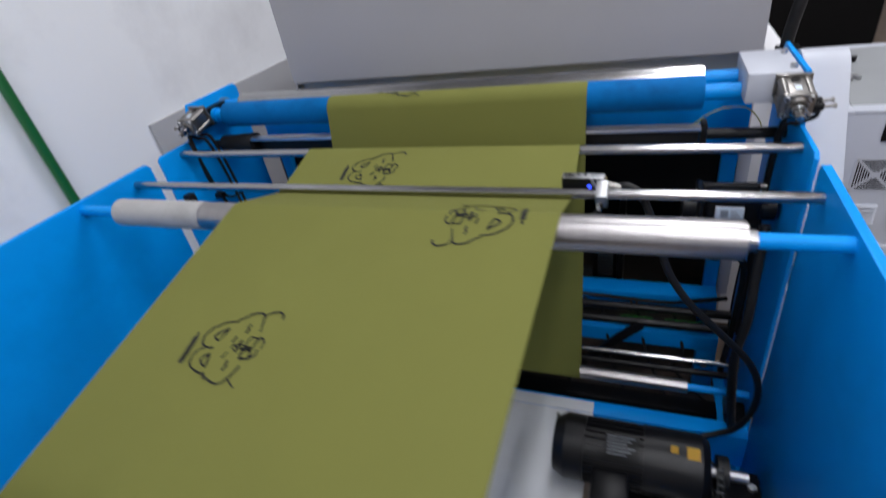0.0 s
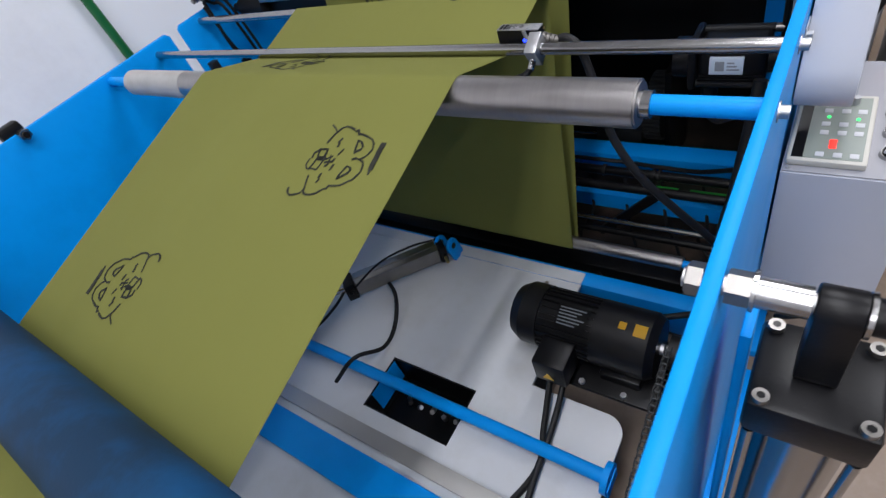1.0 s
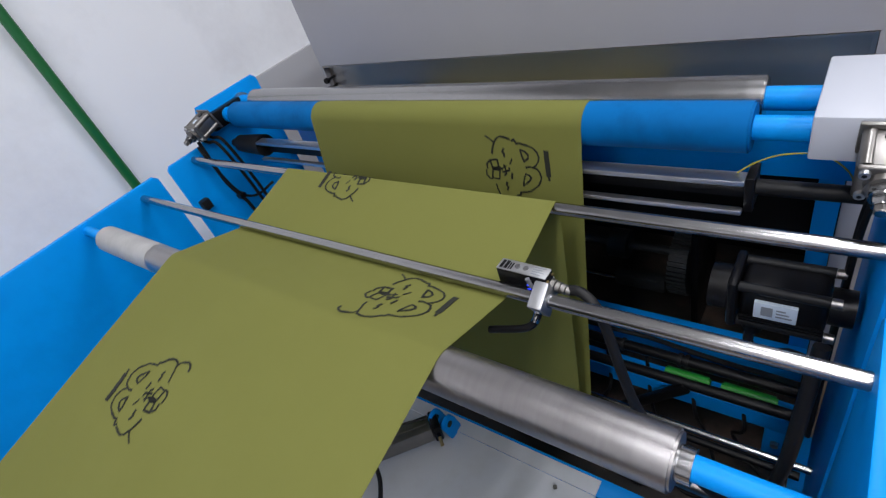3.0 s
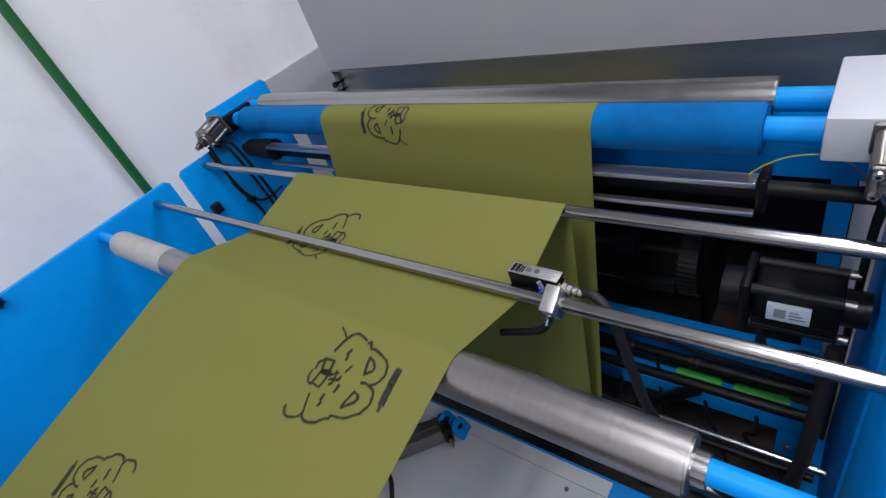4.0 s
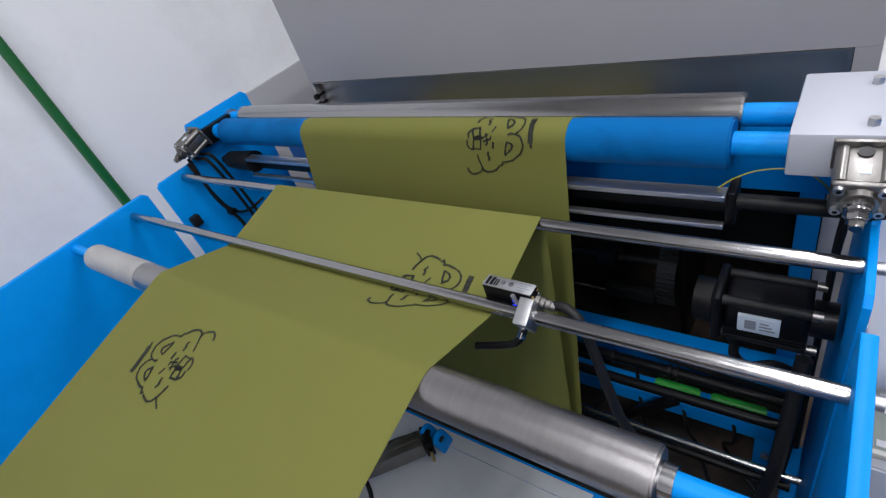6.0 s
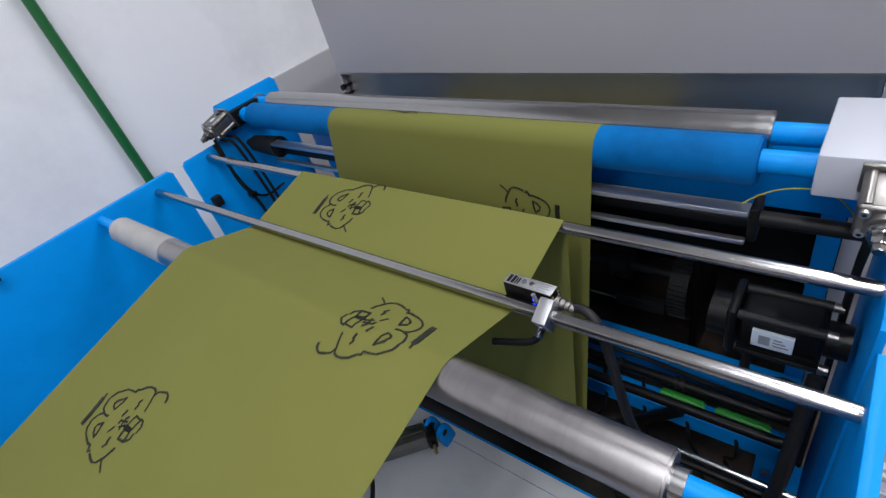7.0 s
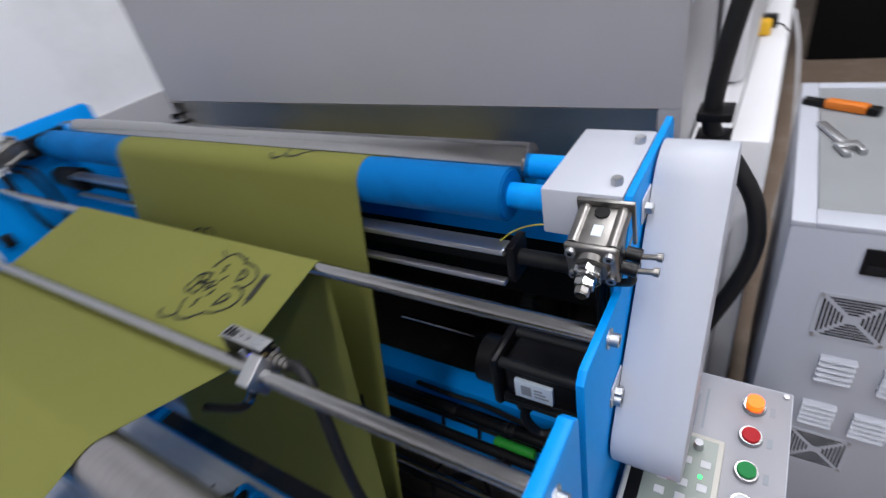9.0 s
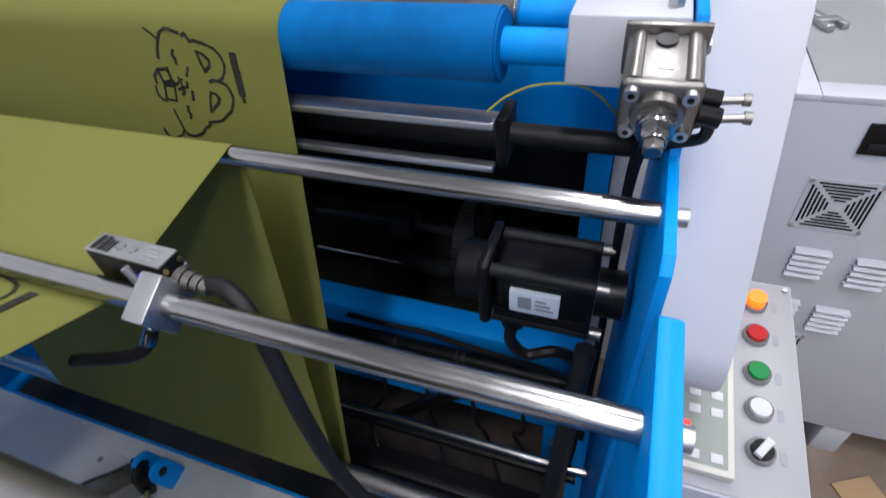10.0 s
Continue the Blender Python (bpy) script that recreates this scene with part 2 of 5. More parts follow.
# flat grey slab over the wall up to z 1.148
solid("wall_grey_slab", box(B(), (-1.33, 0.40, FL), (-1.312, 3.3, 1.148), 0.002), mat("lower_wall_grey", (0.36, 0.36, 0.375), 0.6, vary=0.06, scale=2, bump=0.2, bscale=100), "flat grey slab along the lower part of the white wall", "panel", kind="structure")
p = thing("wall_pipe", (-1.295, -0.012, FL), "dark green painted conduit pipe up the white wall", "pipe")
part("pipe", cyl(B(), (-1.295, -0.012, FL), (-1.295, -0.012, 4.3), 0.0165, n=20), GREEN, p)
for cz in (1.9, 3.0):
    part("clip", box(B(), (-1.331, -0.035, cz), (-1.277, 0.011, cz + 0.015), 0.002), GREEN, p, "green pipe clip")

# ---- oven with its hood ----
oven = thing("drying_oven", (0.05, 1.8, FL), "long grey-white enclosed drying oven with a steel inlet slot", "oven")
# front panel with the inlet slot cut through it
FX0, FX1, FY, FT = -0.64, 0.727, 0.46, 1.522
bm = B()
outline = [(FX0, 1.252), (FX1, 1.252), (FX1, 1.487), (FX1 - 0.03, FT), (FX0, FT)]
vs = [[bm.verts.new((x, yy, z)) for x, z in outline] for yy in (FY, FY + 0.004)]
bm.faces.new(vs[0]); bm.faces.new(vs[1][::-1])
for i in range(5):
    bm.faces.new((vs[0][i], vs[0][(i + 1) % 5], vs[1][(i + 1) % 5], vs[1][i]))
part("front_panel", bm, HOOD, oven)
part("side_post", box(B(), (0.693, FY, 0.40), (FX1, FY + 0.004, 1.2515)), HOOD, oven)
part("side_post", box(B(), (FX0, FY, 0.40), (-0.632, FY + 0.004, 1.2515)), HOOD, oven)
part("lower_panel", box(B(), (-0.631, FY, 0.86), (0.692, FY + 0.004, 1.098)), HOOD, oven)
bm = B()
prism_top = [(FX0, FT), (FX1 - 0.03, FT), (FX1, 1.487), (FX1, 1.05), (FX1 - 0.004, 1.05), (FX1 - 0.004, 1.485), (FX1 - 0.032, FT - 0.004), (FX0, FT - 0.004)]
vs = [[bm.verts.new((x, yy, z)) for x, z in prism_top] for yy in (FY + 0.0045, 3.4)]
bm.faces.new(vs[0]); bm.faces.new(vs[1][::-1])
for i in range(8):
    bm.faces.new((vs[0][i], vs[0][(i + 1) % 8], vs[1][(i + 1) % 8], vs[1][i]))
part("hood", bm, HOOD, oven)
part("left_side", box(B(), (FX0, FY + 0.005, 0.4), (FX0 + 0.004, 3.4, FT - 0.005)), HOOD, oven)
part("slot_plate", box(B(), (-0.631, FY + 0.012, 1.150), (0.692, FY + 0.016, 1.262), 0, Matrix.Translation((0, FY, 1.15)) @ Matrix.Rotation(-0.10, 4, "X") @ Matrix.Translation((0, -FY, -1.15))), DULL, oven, "dull stained steel plate inside the slot")
bm = B()
box(bm, (-0.632, FY - 0.002, 1.247), (0.692, FY + 0.012, 1.251))
box(bm, (0.685, FY - 0.002, 1.10), (0.692, FY + 0.012, 1.2465))
part("slot_lip", bm, DULL, oven)
for sz in (1.212, 1.186):
    bm = B()
    cyl(bm, (-0.618, FY + 0.03, sz), (-0.618, FY - 0.012, sz), 0.004, n=12)
    cyl(bm, (-0.618, FY - 0.012, sz), (-0.618, FY - 0.022, sz), 0.009, n=16)
    part("thumb_screw", bm, BLACK, oven, "black thumb screw")
# shelf body that runs on along the oven
bm = B()
box(bm, (FX1 + 0.002, 0.56, 0.45), (0.855, 3.9, 1.16), 0.012)
part("side_shelf", bm, OVENW, oven)
part("lower_housing", box(B(), (0.70, 0.475, 0.36), (0.815, 0.555, 1.150), 0.012), OVENW, oven)
part("upper_housing", box(B(), (0.10, 1.35, FT + 0.002), (0.70, 3.4, 2.1), 0.02), OVENW, oven)
part("rear_cover", box(B(), (FX1 + 0.004, 0.82, 1.161), (0.79, 3.8, 1.9), 0.02), OVENW, oven)
part("shelf_seam", box(B(), (0.7915, 0.60, 1.1602), (0.7935, 3.7, 1.1612)), GREYBLK, oven, "dark seam along the shelf")
part("door_latch", box(B(), (0.855, 0.98, 0.98), (0.861, 1.02, 1.03), 0.002), BLACK, oven, "small black latch")
part("door_latch", box(B(), (0.855, 1.5, 0.98), (0.861, 1.54, 1.03), 0.002), BLACK, oven, "small black latch")
bm = B()
box(bm, (0.7272, 0.475, 1.40), (0.7284, 0.515, 1.483))
st = part("warning_sticker", bm, LABEL, oven, "white warning sticker with a yellow triangle")
part("sticker_band", box(B(), (0.7285, 0.477, 1.455), (0.7292, 0.513, 1.481)), YELLOW, st)
tri = B()
a = [tri.verts.new((0.7287, y, z)) for y, z in ((0.479, 1.425), (0.511, 1.425), (0.495, 1.452))]
b = [tri.verts.new((0.7293, y, z)) for y, z in ((0.479, 1.425), (0.511, 1.425), (0.495, 1.452))]
tri.faces.new(a); tri.faces.new(b[::-1])
for i in range(3):
    tri.faces.new((a[i], a[(i + 1) % 3], b[(i + 1) % 3], b[i]))
part("triangle", tri, YELLOW, st)
part("text_bar", box(B(), (0.7285, 0.482, 1.408), (0.7292, 0.508, 1.413)), LABELG, st)

# blower on the hood
blow = thing("hood_blower", (0.06, 0.82, FT), "grey cast blower flange bolted on the hood", "blower")
bm = B()
box(bm, (-0.04, 0.74, FT), (0.14, 0.91, FT + 0.008), 0.002)
part("flange", bm, CAST, blow)
part("neck", cyl(B(), (0.05, 0.825, FT + 0.008), (0.05, 0.825, FT + 0.16), 0.055, n=32), BLACK, blow)
part("motor", cyl(B(), (0.05, 0.825, FT + 0.16), (0.05, 0.825, FT + 0.36), 0.085, n=32), GREYBLK, blow)
for bx in (-0.025, 0.125):
    for by in (0.755, 0.895):
        part("bolt", hexnut(B(), (bx, by, FT + 0.008), (bx, by, FT + 0.016), 0.007), ALU, blow)
vent = thing("hood_vent", (0.23, 0.88, FT), "small chrome vent stub on the hood", "vent")
part("stub", cyl(B(), (0.225, 0.88, FT), (0.225, 0.88, FT + 0.07), 0.014, n=16), CHROME, vent)
part("stub", cyl(B(), (0.255, 0.90, FT), (0.255, 0.90, FT + 0.06), 0.012, n=16), CHROME, vent)

hose = thing("black_hose", (0.80, 0.5, FL), "thick black corrugated hose hung down the hood's corner", "hose")
bm = B()
tube(bm, [(0.20, 0.80, 1.66), (0.27, 0.70, 1.60), (0.42, 0.46, 1.588), (0.54, 0.45, 1.580), (0.665, 0.45, 1.572), (0.765, 0.45, 1.562), (0.803, 0.45, 1.530), (0.803, 0.45, 1.466), (0.786, 0.45, 1.38), (0.772, 0.45, 1.282), (0.775, 0.45, 1.22), (0.815, 0.44, 1.17), (0.850, 0.43, 1.10), (0.850, 0.42, 1.0), (0.780, 0.40, 0.79), (0.76, 0.38, 0.6), (0.76, 0.36, 0.36)], 0.0135, n=12, smooth=10)
part("hose_body", bm, CABLE, hose)
for hz in (1.205, 1.245):
    part("clamp", box(B(), (0.752, 0.425, hz), (0.80, 0.475, hz + 0.014), 0.003), BLACK, hose, "black hose clamp")

# ---- the side frames ----
FRONT = [(-1.30, 0.36), (-1.30, 1.10), (-1.05, 1.222), (-0.118, 1.222), (-0.108, 1.212), (-0.108, 0.36)]
REAR = [(-0.076, 0.36), (-0.076, 1.212), (-0.066, 1.222), (0.045, 1.222), (0.085, 1.312), (0.285, 1.312), (0.297, 1.300), (0.297, 0.36)]
XI, XO, XR = 0.735, 0.749, 0.7435
for sgn, side in ((1, "right"), (-1, "left")):
    x0, x1 = sorted((sgn * XI, sgn * XO))
    fr = thing("side_frame", (sgn * XI, -0.6, FL), "bright blue painted steel side frame plate of the unwinder", "frame", "front side frames")
    part("plate", prism(B(), FRONT, x0, x1, 0.0015), BLUE, fr)
    part("foot", box(B(), (x0 - 0.03, -1.28, FL), (x1 + 0.03, -0.12, 0.365), 0.003), BLUE, fr)
    fr2 = thing("side_frame", (sgn * XI, 0.1, FL), "bright blue painted steel side frame plate carrying the nip rollers", "frame", "rear side frames")
    part("plate", prism(B(), REAR, *sorted((sgn * XI, sgn * XR)), 0.0015), BLUE, fr2)
    part("foot", box(B(), (x0 - 0.03, -0.07, FL), (x1 + 0.03, 0.29, 0.365), 0.003), BLUE, fr2)
    # bolt heads on the outer face
    for f, y, z in ((fr2, 0.0, 1.2), (fr2, 0.014, 1.094), (fr, -0.168, 1.19), (fr, -0.317, 1.2)):
        xf = XO if f is fr else XR
        part("bolt", cyl(B(), (sgn * xf, y, z), (sgn * (xf + 0.0105), y, z), 0.0072, n=20), ALU, f, "zinc bolt head")
        part("socket", cyl(B(), (sgn * (xf + 0.0106), y, z), (sgn * (xf + 0.0109), y, z), 0.0036, n=6), BLACK, f, "dark hex socket")
        part("washer", cyl(B(), (sgn * xf, y, z), (sgn * (xf + 0.0015), y, z), 0.011, n=20), ALU, f)

# cross members and the white floor tray
cross = [("cross_beam", (-0.734, -0.128, 0.44), (0.734, -0.086, 0.546)), ("cross_beam", (-0.734, -0.792, 0.47), (0.734, -0.712, 0.560))]
for nm, lo, hi in cross:
    solid(nm, box(B(), lo, hi, 0.003), BLUE, "blue painted steel cross beam between the side frames", "beam", "cross beams")
tray = thing("tray", (0, -0.45, 0.5), "white sheet metal tray between the frames with an access opening", "tray")
HX0, HX1, HY0, HY1 = 0.04, 0.282, -0.618, -0.480
bm = B()
box(bm, (-0.70, -1.15, 0.537), (HX0, -0.125, 0.545))
box(bm, (HX0, HY1, 0.537), (0.392, -0.1285, 0.545))
box(bm, (HX0, -1.15, 0.537), (0.60, HY0, 0.545))
box(bm, (HX1, HY0, 0.537), (0.392, HY1, 0.545))
prof = [(0.392, HY0), (0.60, HY0), (0.60, -0.46)] + [(0.56 + 0.04 * math.cos(q * math.pi / 16), -0.46 + 0.04 * math.sin(q * math.pi / 16)) for q in range(1, 8)] + [(0.56, -0.42), (0.392, -0.42)]
vs = [[bm.verts.new((x, y, z)) for x, y in prof] for z in (0.537, 0.545)]
bm.faces.new(vs[0][::-1]); bm.faces.new(vs[1])
for i in range(len(prof)):
    j = (i + 1) % len(prof)
    bm.faces.new((vs[0][i], vs[0][j], vs[1][j], vs[1][i]))
part("sheet", bm, PLATE, tray)
part("edge_strip", box(B(), (-0.70, -0.1284, 0.5463), (0.392, -0.094, 0.5485)), PLATE, tray, "white sheet lapped over the beam")
bm = B()
w = 0.004
box(bm, (HX0, HY0, 0.45), (HX0 + w, HY1, 0.5445)); box(bm, (HX1 - w, HY0, 0.45), (HX1, HY1, 0.5445))
box(bm, (HX0 + w, HY0, 0.45), (HX1 - w, HY0 + w, 0.5445)); box(bm, (HX0 + w, HY1 - w, 0.45), (HX1 - w, HY1, 0.5445))
part("opening_rim", bm, BLACK, tray, "black rim of the access opening")
part("rim_side", box(B(), (HX0 + 0.0042, HY0 + 0.03, 0.47), (HX0 + 0.006, HY1 - 0.01, 0.543)), BLUE, tray, "blue side wall of the opening")
part("sump", box(B(), (HX0, HY0, 0.43), (HX1, HY1, 0.448)), BLACK, tray, "black bottom of the opening")
for bx, by in ((0.309, -0.148), (-0.144, -0.148), (-0.58, -0.148), (0.02, -0.9), (0.36, -0.9), (0.40, -0.66), (-0.35, -0.40)):
    part("screw", cyl(B(), (bx, by, 0.545), (bx, by, 0.5475), 0.005, n=12), CAST, tray)
for i in range(5):
    solid("tray_bolt", cyl(B(), (0.08 + 0.04 * i, -0.53 - 0.012 * (i % 2), 0.449), (0.10 + 0.035 * i, -0.545, 0.462 + 0.004 * i), 0.006, n=10), ALU, "loose steel fitting inside the dark opening", "fitting", "fittings in the opening")
# thin grey band laid across the tray
solid("grey_band", box(B(), (-0.70, -0.692, 0.5455), (0.58, -0.656, 0.5535), 0.001), GREYBAR, "grey strip across the white tray", "strip")
tb = thing("tie_bar", (0, -0.548, 0.56), "blue painted round tie bar with an end flange", "bar")
part("bar", cyl(B(), (-0.735, -0.548, 0.575), (0.60, -0.548, 0.575), 0.0135, n=24), BLUE, tb)
bm = B()
cyl(bm, (0.60, -0.548, 0.575), (0.612, -0.548, 0.575), 0.03, n=24)
box(bm, (0.600, -0.572, 0.5455), (0.614, -0.524, 0.575))
part("flange", bm, BLUE, tb)


# ---- rollers ----
def roller(name, x0, x1, y, z, r, material, label, shaft=0.011, shaft_mat=None, sx=XI, collar=None, group=""):
    ob = thing(name, (0, y, z), label, "roller", group)
    bm = B()
    cyl(bm, (x0, y, z), (x1, y, z), r, n=64)
    es = [e for e in bm.edges if len(e.link_faces) == 2 and e.calc_face_angle(0) > 1.2]
    bmesh.ops.bevel(bm, geom=es, offset=min(0.0025, r * 0.1), segments=2, affect="EDGES")
    part("shell", bm, material, ob)
    if shaft:
        sm = shaft_mat or BLUE
        part("shaft", cyl(B(), (-sx, y, z), (x0, y, z), shaft, n=24), sm, ob, "round shaft")
        part("shaft", cyl(B(), (x1, y, z), (sx, y, z), shaft, n=24), sm, ob, "round shaft")
    if collar:
        part("collar", cyl(B(), (x1, y, z), (x1 + 0.013, y, z), collar, n=32), CHROME, ob, "bright steel collar")
        part("collar", cyl(B(), (x0 - 0.013, y, z), (x0, y, z), collar, n=32), CHROME, ob, "bright steel collar")
    return ob


R_NIP = (0.1495, 1.2583, 0.0346)
R_BACK = (0.2165, 1.2655, 0.0315)
R_LOW = (-0.045, 0.600, 0.016)
R_BAR = (0.0, 1.200, 0.0098)
R_ROD = (-0.168, 1.190, 0.0095)
R_BIG = (-0.316, 1.2015, 0.0290)
R_FRONT = (-0.932, 1.112, 0.057)
nip = roller("nip_roller", -0.664, 0.580, *R_NIP, BLUE_RUBBER, "blue rubber-covered nip roller on blue shafts", 0.0165)
back = roller("press_roller", -0.655, 0.582, *R_BACK, CHROME, "polished steel press roller behind the nip roller", 0.0165)
low = roller("low_roller", -0.60, 0.604, *R_LOW, STEEL, "steel dancer roller low between the frames", 0.009)
bar = roller("guide_bar", -XI, XI, *R_BAR, CHROME, "polished steel guide bar across the frames", 0)
rod = roller("sensor_rod", -XI, XI, *R_ROD, CHROME, "polished steel rod carrying the print mark sensor", 0)
big = roller("guide_roller", -0.606, 0.612, *R_BIG, STEEL, "brushed steel guide roller with blue shafts", 0.0118, collar=0.0165)
front = roller("front_roller", -0.66, 0.66, *R_FRONT, DARK_RUBBER, "dark blue rubber-covered feed roller", 0.02)
roller("thin_roller", -XI, XI, 0.095, 0.55, 0.0075, CHROME, "thin steel roller low behind the dancer roller", 0)
for sgn in (1, -1):
    bl = thing("bearing_block", (sgn * 0.70, R_LOW[0], 0.55), "small pale bearing block of the dancer roller", "bearing", "dancer bearings")
    part("block", box(B(), (sgn * 0.695 - 0.008, -0.06, 0.545), (sgn * 0.695 + 0.008, -0.03, 0.60), 0.002), ALU, bl)
    part("pad", box(B(), (sgn * 0.715 - 0.02, -0.07, 0.50), (sgn * 0.715 + 0.02, -0.02, 0.545), 0.002), BLACK, bl)

# pale worn sleeve at the guide roller's far end
part("worn_sleeve", cyl(B(), (-0.605, R_BIG[0], R_BIG[1]), (-0.36, R_BIG[0], R_BIG[1]), R_BIG[2] + 0.0006, n=64), mat("worn_white_sleeve", (0.40, 0.395, 0.39), 0.5, 0.2, vary=0.25, scale=20, bump=0.2, bscale=90, stain=(0.3, 0.29, 0.27), stain_amt=0.6, stain_scale=30), big, "pale worn sleeve")

# static bar: an aluminium channel
sb = thing("static_bar", (0, 0.10, 1.19), "aluminium channel of the static eliminator on a dark shaft", "channel")
bm = B()
box(bm, (-0.58, 0.080, 1.203), (0.58, 0.106, 1.2115), 0.0015)
box(bm, (-0.58, 0.074, 1.158), (0.58, 0.086, 1.1655), 0.0015)
part("channel", bm, CHANNEL, sb)
part("web_plate", box(B(), (-0.579, 0.108, 1.166), (0.579, 0.114, 1.2025)), BLACK, sb, "dark inner face")
part("end_cap", box(B(), (0.5802, 0.085, 1.158), (0.592, 0.128, 1.214), 0.002), BLACK, sb)
part("shaft", cyl(B(), (0.592, 0.106, 1.188), (XI, 0.106, 1.188), 0.0115, n=24), GREYBLK, sb, "dark grey round shaft")
part("shaft", cyl(B(), (-XI, 0.106, 1.188), (-0.58, 0.106, 1.188), 0.0115, n=24), GREYBLK, sb, "dark grey round shaft")
part("earth_wire", tube(B(), [(0.568, 0.10, 1.213), (0.59, 0.10, 1.232), (0.62, 0.105, 1.243), (0.66, 0.115, 1.238), (0.69, 0.13, 1.205), (0.70, 0.14, 1.17)], 0.0011, n=6), WIRE, sb, "thin yellow-green earth wire")


sb.location += Vector((0, 0.026, -0.012))

# ---- the web ----
def web_path():
    """The fabric's way over the rollers, as (y, z) points, from the oven to the front roller."""
    C = [R_BACK + (-1,), R_NIP + (1,), R_LOW + (-1,), R_BAR + (1,), R_ROD + (-1,), R_BIG + (1,), R_FRONT + (-1,)]
    T = 0.0006
    C = [(y, z, r + T, s) for y, z, r, s in C]
    C = [(2.20, 0.46, 0.0, 1)] + C + [(-1.45, 1.06, 0.05, 1), (-1.50, 0.40, 0.0, 1)]
    ends = []
    for (y1, z1, r1, s1), (y2, z2, r2, s2) in zip(C, C[1:]):
        d = Vector((y2 - y1, z2 - z1))
        D = d.length
        e = d / D
        left = Vector((-e.y, e.x))
        a = (s2 * r2 - s1 * r1) / D
        n = a * e + math.sqrt(max(0, 1 - a * a)) * left
        ends.append((Vector((y1, z1)) - s1 * r1 * n, Vector((y2, z2)) - s2 * r2 * n))
    pts = [ends[0][0]]
    for i, (p, q) in enumerate(ends):
        pts.append(q)
        if i + 1 < len(ends):
            y, z, r, s = C[i + 1]
            c = Vector((y, z))
            a0 = math.atan2(q.y - z, q.x - y)
            q2 = ends[i + 1][0]
            a1 = math.atan2(q2.y - z, q2.x - y)
            da = (a1 - a0) % (2 * math.pi) if s > 0 else -((a0 - a1) % (2 * math.pi))
            if abs(da) > math.radians(330):
                da = 0
            k = max(1, int(abs(da) / 0.10))
            for j in range(1, k + 1):
                w = a0 + da * j / k
                pts.append(c + r * Vector((math.cos(w), math.sin(w))))
    return pts


WEB = web_path()
LEN = [0.0]
for a, b in zip(WEB, WEB[1:]):
    LEN.append(LEN[-1] + (b - a).length)
# zero is where the fabric leaves the guide bar's crown
k0 = min(range(len(WEB)), key=lambda i: (WEB[i] - Vector((R_BAR[0], R_BAR[1] + R_BAR[2]))).length)
S0 = LEN[k0]


def web_at(s):
    """Point, direction of travel, at s metres past the guide bar. Slack in the dancer loop lets the fabric above it run ahead."""
    s += 0.080 * min(1.0, max(0.0, (-0.30 - s) / 0.60))
    s += S0
    s = min(max(s, 0.0), LEN[-1])
    i = int(np.searchsorted(LEN, s, side="right")) - 1
    i = min(max(i, 0), len(WEB) - 2)
    while i < len(WEB) - 2 and LEN[i + 1] - LEN[i] < 1e-7:
        i += 1
    d = WEB[i + 1] - WEB[i]
    f = (s - LEN[i]) / max(d.length, 1e-9)
    return WEB[i] + d * f, d.normalized()


WX0, WX1 = -0.303, 0.352
SKEW_S = (-0.05, 0.0, 0.33, 0.90, 1.6)
SKEW_L, SKEW_R = (0.0, 0.0, 0.030, -0.022, -0.05), (0.0, 0.0, 0.009, -0.022, -0.05)


def skew(s, f):
    """How far the fabric wanders sideways at s; f: 0 at its far edge, 1 at its near edge."""
    return (1 - f) * float(np.interp(s, SKEW_S, SKEW_L)) + f * float(np.interp(s, SKEW_S, SKEW_R))


bm = B()
line, where = [], []
for n_, (a, b) in enumerate(zip(WEB, WEB[1:])):
    k = max(1, int((b - a).length / 0.03))
    for j in range(k):
        line.append(a + (b - a) * j / k)
        where.append(LEN[n_] + (b - a).length * j / k - S0)
line.append(WEB[-1])
where.append(LEN[-1] - S0)
NX = 14
grid = []
for i, p in enumerate(line):
    q = line[min(i + 1, len(line) - 1)] - line[max(i - 1, 0)]
    nrm = Vector((-q.y, q.x)).normalized()
    row = []
    for j in range(NX + 1):
        x = WX0 + (WX1 - WX0) * j / NX + skew(where[i], j / NX)
        row.append((x, p, nrm))
    grid.append(row)
H = 0.0003
for side in (1, -1):
    vv = [[bm.verts.new((x, p.x + side * H * n.x, p.y + side * H * n.y)) for x, p, n in row] for row in grid]
    for r0, r1 in zip(vv, vv[1:]):
        for j in range(NX):
            f = (r0[j], r0[j + 1], r1[j + 1], r1[j])
            bm.faces.new(f if side > 0 else f[::-1])
solid("fabric_web", bm, FABRIC, "olive green nonwoven fabric web printed with black line motifs", "fabric")

# ---- drive and covers on the frames ----
def cover_box(sgn):
    x0, x1 = sorted((sgn * 0.646, sgn * 0.7335))
    ob = thing("bearing_cover", (sgn * 0.69, 0.165, 1.25), "white sheet metal cover over the nip roller bearing", "cover")
    bm = B()
    box(bm, (x0, 0.088, 1.252), (x1, 0.248, 1.309), 0.003)
    part("shell", bm, WHITE, ob)
    for y in (0.112, 0.213):
        part("screw", hexnut(B(), (sgn * 0.721, y, 1.309), (sgn * 0.721, y, 1.316), 0.0065), ALU, ob, "zinc hex screw")
    return ob


cover_box(1)


